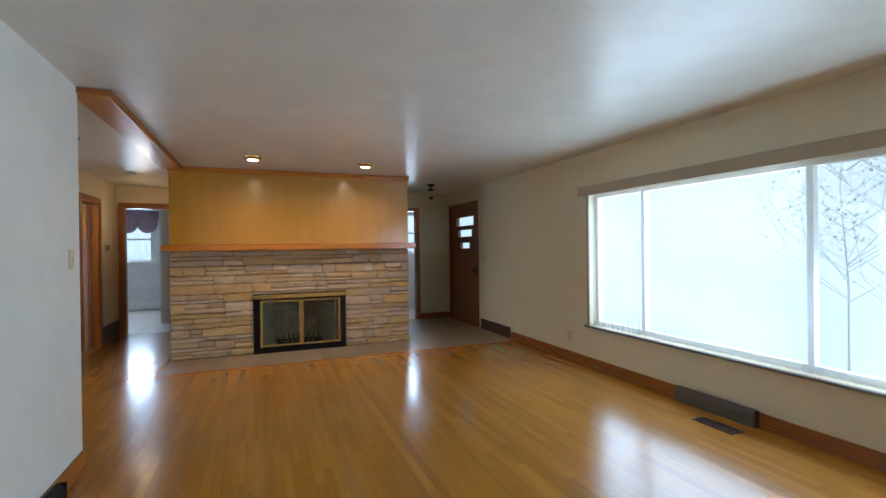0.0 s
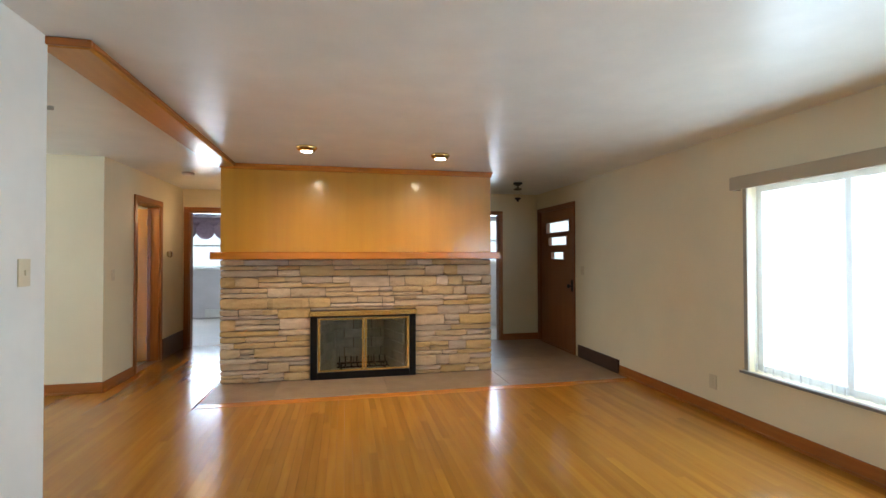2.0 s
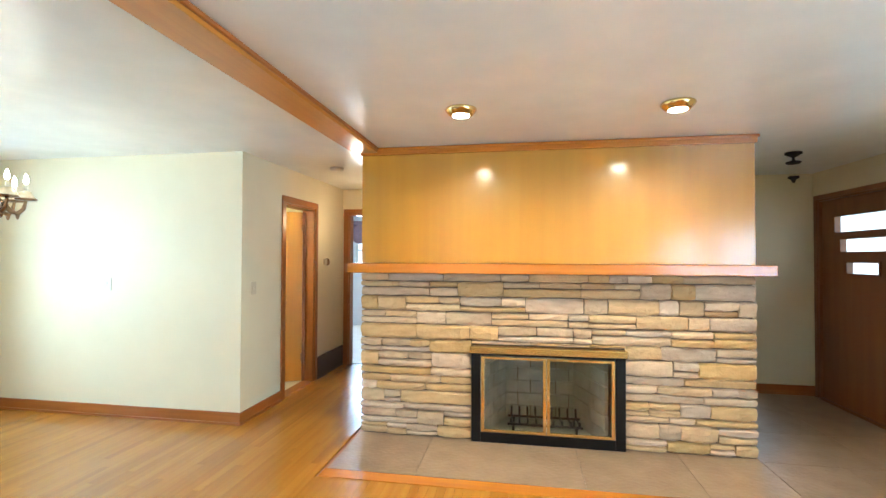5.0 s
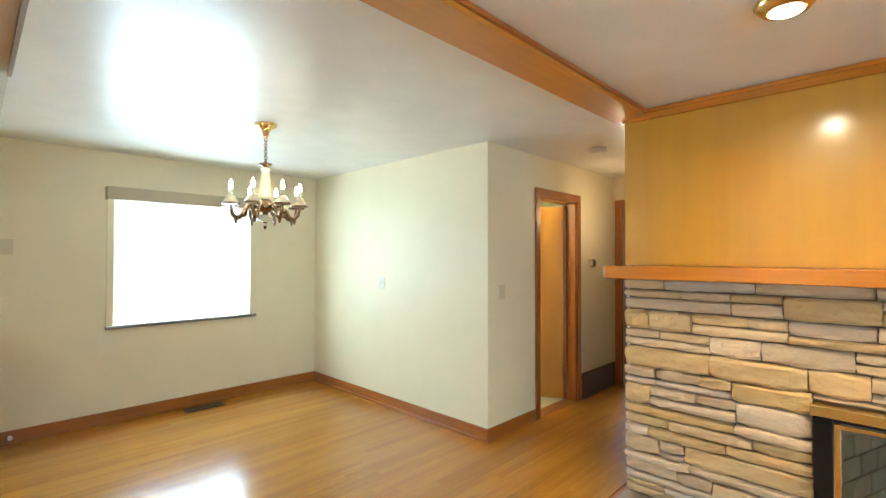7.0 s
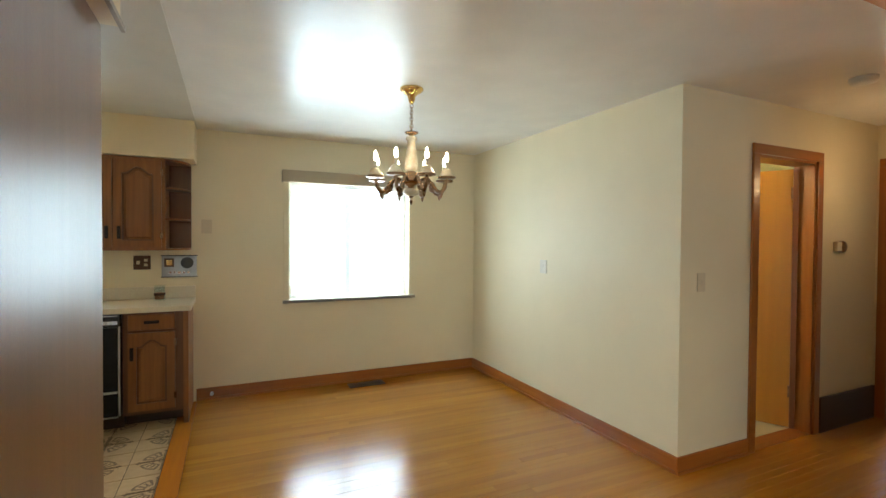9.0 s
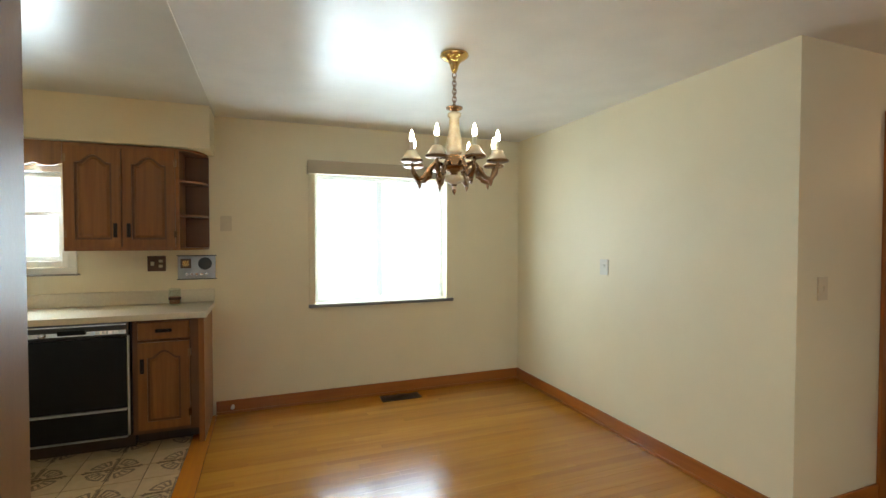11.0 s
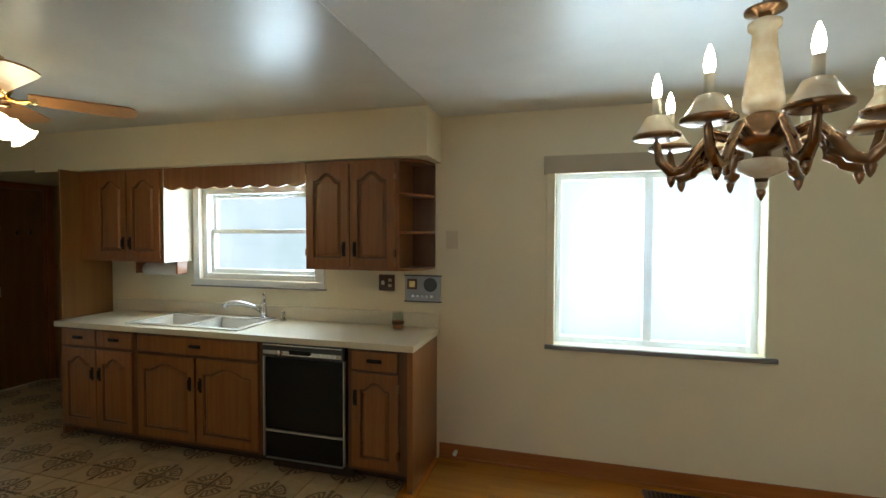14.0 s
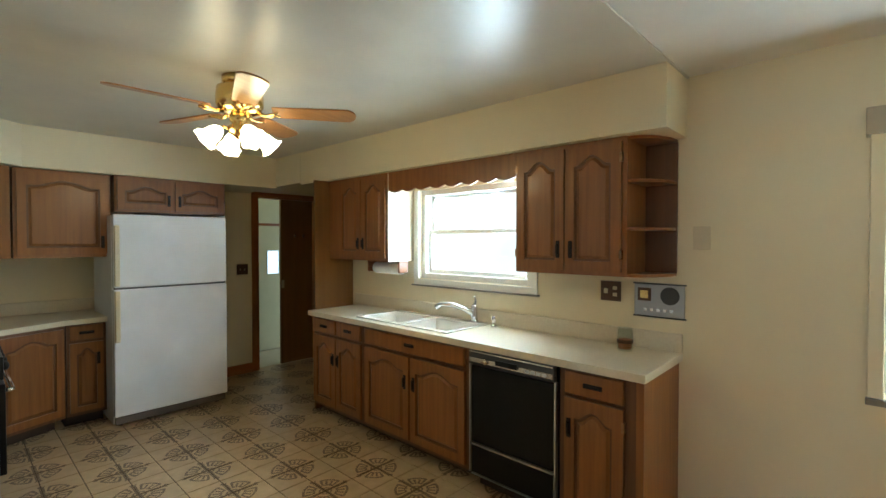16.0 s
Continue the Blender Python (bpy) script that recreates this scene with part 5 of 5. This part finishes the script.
part("body", boxes((0, 0.001, 1.42, 0.79, 0.67, 2.112)), CAB, ue)
cab_door(ue, 0.39, 1.445, 0.38, 0.64, None, 0.05)
bm = bmesh.new()
lo = [bm.verts.new((x, y, SZ + 0.001)) for x, y in ((-2.29, 0.801), (-1.72, 0.801), (-1.72, 1.25))]
hi = [bm.verts.new((v.co.x, v.co.y, CH - 0.006)) for v in lo]
bm.faces.new(lo), bm.faces.new(hi)
for i in range(3):
    bm.faces.new((lo[i], lo[(i + 1) % 3], hi[(i + 1) % 3], hi[i]))
solid("soffit_corner", bm, WALL, "cream painted angled soffit corner", "soffit", "structure")

bc = thing("base_cabinet", "narrow oak base cabinet beside the refrigerator", "cabinet", pose(-2.545, 0.70, 0, 0, 0, 180), "south base cabinets")
body(bc, 0.265, 0.11, 0.868, 0.59)
drawer(bc, 0.02, 0.735, 0.225, 0.12)
cab_door(bc, 0.02, 0.14, 0.225, 0.57, (0.19, 0.43, True), 0.05)
be = thing("base_cabinet", "angled oak corner base cabinet with one tall door", "cabinet", pose(-2.10, 0.897, 0, 0, 0, 180 + 24), "south base cabinets")
body(be, 0.48, 0.11, 0.868, 0.34)
cab_door(be, 0.02, 0.14, 0.44, 0.70, (0.03, 0.5, True), 0.05)
bm = bmesh.new()
pts = [(-2.835, 0.102), (-1.421, 0.102), (-1.421, 1.12), (-2.075, 1.12), (-2.075, 0.955), (-2.53, 0.745), (-2.835, 0.745)]
lo, hi = [bm.verts.new((x, y, 0.87)) for x, y in pts], [bm.verts.new((x, y, 0.91)) for x, y in pts]
bm.faces.new(lo[::-1]), bm.faces.new(hi)
for i in range(len(pts)):
    bm.faces.new((lo[i], lo[(i + 1) % 7], hi[(i + 1) % 7], hi[i]))
solid("worktop_south", bm, LAMI, "cream laminate worktop with an angled corner", "worktop", "structure")
solid("backsplash_south", boxes((-2.835, 0.102, 0.911, -1.421, 0.12, 1.02), bevel=0.003), LAMI, "low cream laminate backsplash", "backsplash", "structure")

rg = thing("kitchen_range", "dark and chrome kitchen range, its edge just showing", "range", pose(-2.085, 1.91, 0, 0, 0, -90))
part("body", boxes((0, 0.001, 0.05, 0.76, 0.66, 0.90), bevel=0.004), STEEL, rg)
part("oven_door", boxes((0.02, -0.03, 0.22, 0.74, 0, 0.74), bevel=0.006), BLACK, rg)
part("oven_handle", tube([(0.05, -0.03, 0.70), (0.05, -0.06, 0.70), (0.71, -0.06, 0.70), (0.71, -0.03, 0.70)], 0.012, 8), CHROME, rg)
part("control_strip", boxes((0.0, -0.022, 0.77, 0.76, 0.0, 0.90), bevel=0.005), BLACK, rg)
for k in range(5):
    part("knob", lathe([(0.026, 0), (0.024, 0.02), (0.012, 0.028)], 14), IRON, rg, "", pose(0.08 + 0.15 * k, -0.022, 0.835, 90, 0, 0))
part("cooktop", boxes((0.0, 0.0, 0.901, 0.76, 0.66, 0.915), bevel=0.004), BLACK, rg)
for x in (0.05, 0.71):
    for y in (0.06, 0.6):
        part("foot", lathe([(0.02, 0), (0.02, 0.05)], 10, None, (x, y, 0)), DARKP, rg)

# tall pantry cabinet at the end of the dividing wall
pc = thing("pantry_cabinet", "tall pantry cabinet with a satin veneered side", "cabinet", pose(-1.045, KY + 0.004, 0))
part("body", boxes((-0.64, -0.62, 0.1, -0.002, -0.02, SZ - 0.004)), CAB, pc)
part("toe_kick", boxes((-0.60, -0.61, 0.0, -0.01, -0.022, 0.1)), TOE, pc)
part("side_panel", boxes((-0.655, -0.02, 0.0, 0.11, 0.0, SZ - 0.013)), CABP, pc, "satin veneered side panel")
cab_door(pc, 0, 0, 0.28, 1.9, (0.25, 0.9, True), 0.06).matrix_basis = pose(-0.641, -0.03, 0.14, 0, 0, -90)
cab_door(pc, 0, 0, 0.28, 1.9, (0.03, 0.9, True), 0.06).matrix_basis = pose(-0.641, -0.32, 0.14, 0, 0, -90)

# back doorway
sl = thing("back_hall_door", "dark brown flush door half closing the back doorway", "door", pose(-5.18, KSY - 0.05, 0), kind="structure")
part("door_leaf", boxes((0, -0.02, 0.01, 0.44, 0.02, 2.068), bevel=0.002), BACKW, sl)
for k in range(2):
    part("coat_hook", tube([(0.14 + k * 0.12, 0.02, 1.62), (0.14 + k * 0.12, 0.05, 1.60), (0.14 + k * 0.12, 0.055, 1.64)], 0.008, 6), IRON, sl)
part("latch_plate", boxes((0.40, 0.0205, 0.96, 0.432, 0.026, 1.06), bevel=0.002), IVORY, sl)
bo = thing("outer_door", "white painted back door with a small window", "door", pose(-5.5, -0.80, 0), kind="structure")
part("door_leaf", boxes((0, 0.002, 0.02, 0.66, 0.04, 1.76), bevel=0.003), PALEGR, bo)
part("pane_frame", boxes((0.36, 0.0405, 1.08, 0.37, 0.05, 1.42), (0.53, 0.0405, 1.08, 0.54, 0.05, 1.42), (0.37, 0.0405, 1.08, 0.53, 0.05, 1.09), (0.37, 0.0405, 1.41, 0.53, 0.05, 1.42)), VINYLFR, bo)
part("pane", boxes((0.37, 0.0405, 1.09, 0.53, 0.043, 1.41)), DAYPANE, bo, "bright frosted pane")
part("head_trim", boxes((-0.04, 0.002, 1.765, 0.70, 0.03, 1.80)), DOORW, bo)

# ceiling fan
fan = thing("ceiling_fan", "brass ceiling fan with oak blades and four lit tulip shades", "ceiling fan", pose(-2.985, 2.98, CH - 0.008))
part("canopy", lathe([(0.09, 0), (0.09, -0.03), (0.075, -0.05)], 24), BRASS, fan)
part("motor", lathe([(0.075, -0.045), (0.115, -0.06), (0.12, -0.10), (0.12, -0.15), (0.10, -0.185), (0.06, -0.20)], 32), BRASS, fan, "polished brass motor housing")
part("light_hub", lathe([(0.05, -0.195), (0.055, -0.23), (0.04, -0.25), (0.06, -0.265), (0.06, -0.30), (0.03, -0.32), (0.01, -0.335)], 24), BRASS, fan)
for i in range(5):
    m = pose(0, 0, -0.185, 0, 0, 72 * i)
    ir = part("blade_iron", tube([(0.09, 0, 0), (0.13, 0.0, -0.012), (0.17, 0.02, -0.008), (0.20, 0.03, 0)], [0.014, 0.010, 0.009, 0.012], 8), BRASS, fan, "", m)
    part("blade_iron", tube([(0.09, 0, 0), (0.13, 0, -0.012), (0.17, -0.02, -0.008), (0.2, -0.03, 0)], 0.009, 8), BRASS, fan, "", m)
    bm = bmesh.new()
    out = [(0.17, -0.055), (0.56, -0.068)] + [(0.56 + 0.055 * math.sin(k * math.pi / 8), -0.068 * math.cos(k * math.pi / 8)) for k in range(1, 8)] + [(0.56, 0.068), (0.17, 0.055)]
    lo = [bm.verts.new((x, y, 0.004 - y * 0.2)) for x, y in out]
    hi = [bm.verts.new((x, y, 0.012 - y * 0.2)) for x, y in out]
    bm.faces.new(lo[::-1]), bm.faces.new(hi)
    for k in range(len(out)):
        j = (k + 1) % len(out)
        bm.faces.new((lo[k], lo[j], hi[j], hi[k]))
    part("blade", bm, BLADE, fan, "oak fan blade", m)
for i in range(4):
    a = radians(86 + 90 * i)
    d = Vector((math.cos(a), math.sin(a), 0))
    arm = part("lamp_arm", tube([d * 0.05 + Vector((0, 0, -0.285)), d * 0.085 + Vector((0, 0, -0.275)), d * 0.105 + Vector((0, 0, -0.29))], 0.009, 8), BRASS, fan)
    m = Matrix.Translation(d * 0.10 + Vector((0, 0, -0.288))) @ (d * 0.75 + Vector((0, 0, -0.66))).to_track_quat("Z", "Y").to_matrix().to_4x4()
    bm = bmesh.new()
    prof = [(0.018, 0.0), (0.030, 0.013), (0.040, 0.038), (0.043, 0.064), (0.048, 0.086), (0.062, 0.104)]
    n = 24
    rings = []
    for k, (r, z) in enumerate(prof):
        ruf = 0.10 * (k / 5) ** 2
        rings.append([bm.verts.new((r * (1 + ruf * math.cos(6 * 2 * math.pi * q / n)) * math.cos(2 * math.pi * q / n), r * (1 + ruf * math.cos(6 * 2 * math.pi * q / n)) * math.sin(2 * math.pi * q / n), z)) for q in range(n)])
    for ra, rb in zip(rings, rings[1:]):
        for q in range(n):
            bm.faces.new((ra[q], ra[(q + 1) % n], rb[(q + 1) % n], rb[q])).smooth = True
    bm.faces.new(rings[0][::-1])
    part("tulip_shade", bm, TULIP, arm, "frosted tulip glass shade, lit").matrix_basis = m
part("pull_chain", tube([(0.03, 0.02, -0.31), (0.03, 0.02, -0.43)], 0.002, 5), BRASS, fan)

# ---- stone face, hearth, floors: pieces ----
stone_face = thing("stone_facing", "tan ledge-stone facing of the fireplace", "stonework", kind="structure")
rnd = random.Random(7)


def stone(x0, x1, z0, z1):
    """One split-faced ledge stone, proud of the mortar by its own amount."""
    g = 0.0035
    x0, x1, z0, z1 = x0 + g, x1 - g, z0 + g, z1 - g
    pr = rnd.uniform(0.022, 0.062)
    lean = rnd.uniform(0.0, 0.012)
    bm = bmesh.new()
    n = max(3, min(7, int((x1 - x0) / 0.055)))
    slope = rnd.uniform(-0.006, 0.006)
    j = min(0.006, (z1 - z0) * 0.09)
    rows = []
    # back, rim, and three lines across the broken face
    for v, depth in ((0.0, -0.003), (0.0, pr * 0.6), (0.16, pr * 0.95), (0.55, pr + 0.004), (0.88, pr * 0.95 + lean), (1.0, pr * 0.7 + lean), (1.0, -0.003)):
        row = []
        for i in range(n + 1):
            u = i / n
            edge = i in (0, n)
            zz = z0 + (z1 - z0) * v + slope * (u - 0.5) * (1 if 0 < v < 1 else 0.6)
            d = depth
            if depth > 0:
                d = depth * (0.72 if edge else 1.0) + rnd.uniform(-0.004, 0.004)
                zz += rnd.uniform(-j, j) * 0.6 + ((0.5 - v) * 0.16 * (z1 - z0) if edge else 0)
            row.append(bm.verts.new((x0 + (x1 - x0) * u + (rnd.uniform(-0.004, 0.004) if depth > 0 else 0), FY + 0.018 - d, zz)))
        rows.append(row)
    for a, b in zip(rows, rows[1:]):
        for i in range(n):
            bm.faces.new((a[i], a[i + 1], b[i + 1], b[i]))
    for e in (0, n):
        bm.faces.new([r[e] for r in rows])
    part("stone", bm, STONE, stone_face)


def run(x0, x1, z0, z1):
    x = x0
    while x < x1 - 0.01:
        w = rnd.choice((0.16, 0.24, 0.34, 0.44, 0.54)) * rnd.uniform(0.85, 1.15)
        if x1 - (x + w) < 0.12:
            w = x1 - x
        e = x + w
        h = z1 - z0
        if h > 0.075 and rnd.random() < 0.55:
            k = z0 + h * rnd.choice((0.38, 0.5, 0.6))
            stone(x, e, z0, k)
            c = x + w * rnd.uniform(0.35, 0.65) if w > 0.4 else e
            stone(x, c, k, z1)
            if c < e:
                stone(c, e, k, z1)
        else:
            stone(x, e, z0, z1)
        x = e


z = 0.004
while z < 1.355:
    h = rnd.choice((0.05, 0.065, 0.09, 0.11, 0.125))
    if 1.362 - (z + h) < 0.04:
        h = 1.362 - z
    z1 = z + h
    if z < 0.76:
        run(FX0, FB0 - 0.004, z, z1)
        run(FB1 + 0.004, FX1, z, z1)
        if z1 > 0.80:
            run(FB0 - 0.004, FB1 + 0.004, 0.782, z1)
    else:
        run(FX0, FX1, z, z1)
    z = z1

# slate hearth and entry floor
hearth = thing("hearth", "grey-brown slate hearth and entry floor", "hearth", kind="structure")
part("bed", boxes((FX0, 6.90, -0.02, E, FY + 0.02, -0.007), (FX1 - 0.02, FY + 0.02, -0.02, E, EN, -0.007)), MORTAR, hearth)


def slabs(x0, x1, y0, y1, nx, ny):
    ysp = [y0 + (y1 - y0) * j / ny for j in range(ny + 1)]
    for j in range(ny):
        x = x0
        cuts = [x0] + sorted(x0 + (x1 - x0) * (i + rnd.uniform(-0.3, 0.3)) / nx for i in range(1, nx)) + [x1]
        for a, b in zip(cuts, cuts[1:]):
            part("slate_slab", boxes((a + 0.002, ysp[j] + 0.002, -0.006, b - 0.002, ysp[j + 1] - 0.002, 0.003 + rnd.uniform(0, 0.0015))), SLATE, hearth)


slabs(FX0, FX1, 6.90, FY - 0.0, 4, 1)
slabs(FX1, E - 0.03, 6.90, EN, 2, 4)

border = thing("floor_border", "orange oak border boards round the hearth and kitchen edge", "floor border", kind="structure")
part("border_board", boxes((-0.86, 6.78, -0.01, 1.4, 6.897, 0.004), bevel=0.001), OAK_X, border)
part("border_board", boxes((1.402, 6.78, -0.01, E - 0.03, 6.897, 0.004), bevel=0.001), OAK_X, border)
part("border_board", boxes((W + 0.03, KY - 0.03, -0.01, -2.8, KY + 0.09, 0.004), bevel=0.001), OAK_X, border)
part("border_board", boxes((-2.798, KY - 0.03, -0.01, -1.05, KY + 0.09, 0.004), bevel=0.001), OAK_X, border)
part("threshold", boxes((HX - 0.13, BY0 + 0.02, -0.01, HX, BY1 - 0.02, 0.006), bevel=0.002), TRIM_Y, border)

# vinyl tiles
TS = 0.2
tile_me = mesh_of("tile", boxes((-0.5, -0.5, -1, 0.5, 0.5, 0)), TILE)
kf = bpy.data.objects["kitchen_floor"]
x = -1.08
jx = 0
while x > -5.24:
    y = KY - 0.032
    jy = 0
    while y > 0.1:
        xa, yb = max(x - TS, -5.25), max(y - TS, 0.0)
        o = new("tile", tile_me)
        o.parent = kf
        o.matrix_basis = Matrix.Translation(((x + xa) / 2, (y + yb) / 2, 0.0005)) @ pose(0, 0, 0, 0, 0, (0, 90, 270, 180)[(jx % 2) + 2 * (jy % 2)]) @ Matrix.Diagonal((*((y - yb - 0.006, x - xa - 0.006) if jx % 2 != jy % 2 else (x - xa - 0.006, y - yb - 0.006)), 0.004, 1))
        y -= TS
        jy += 1
    x -= TS
    jx += 1

# oak strips
plank_me = mesh_of("plank", boxes((0, 0, -1, 1, 1, 0)), OAK_Y)
floor_ob = bpy.data.objects["floor"]
rest = bmesh.new()
SW = 0.057
x = W + 0.002
count = 0
while x < E - 0.01:
    x1 = min(x + SW, E)
    xm = (x + x1) / 2
    if xm < -0.88:
        ya, yb = KY + 0.092, (PY if xm < HX else HN + 0.06)
    else:
        ya, yb = -1.6, 6.778
    y = ya
    first = True
    while y < yb - 0.01:
        ln = rnd.uniform(0.6, 2.1) * (rnd.uniform(0.3, 1) if first else 1)
        first = False
        e = min(y + ln, yb)
        if yb - e < 0.25:
            e = yb
        ym = (y + e) / 2
        if count < 300 and ((-0.9 < xm < 2.2 and 2.4 < ym) or (-2.9 < xm < -0.9 and ym < 7.5)):
            o = new("plank", plank_me)
            o.parent = floor_ob
            o.matrix_basis = Matrix.Translation((x + 0.0004, y + 0.0004, rnd.uniform(0, 0.0004))) @ Matrix.Diagonal((x1 - x - 0.0008, e - y - 0.0008, 0.011, 1))
            count += 1
        else:
            box(rest, x + 0.0004, y + 0.0004, -0.011, x1 - 0.0004, e - 0.0004, rnd.uniform(0, 0.0004))
        y = e
    x = x1
tagged(part("oak_strips", rest, OAK_Y, floor_ob), kind="stuff")
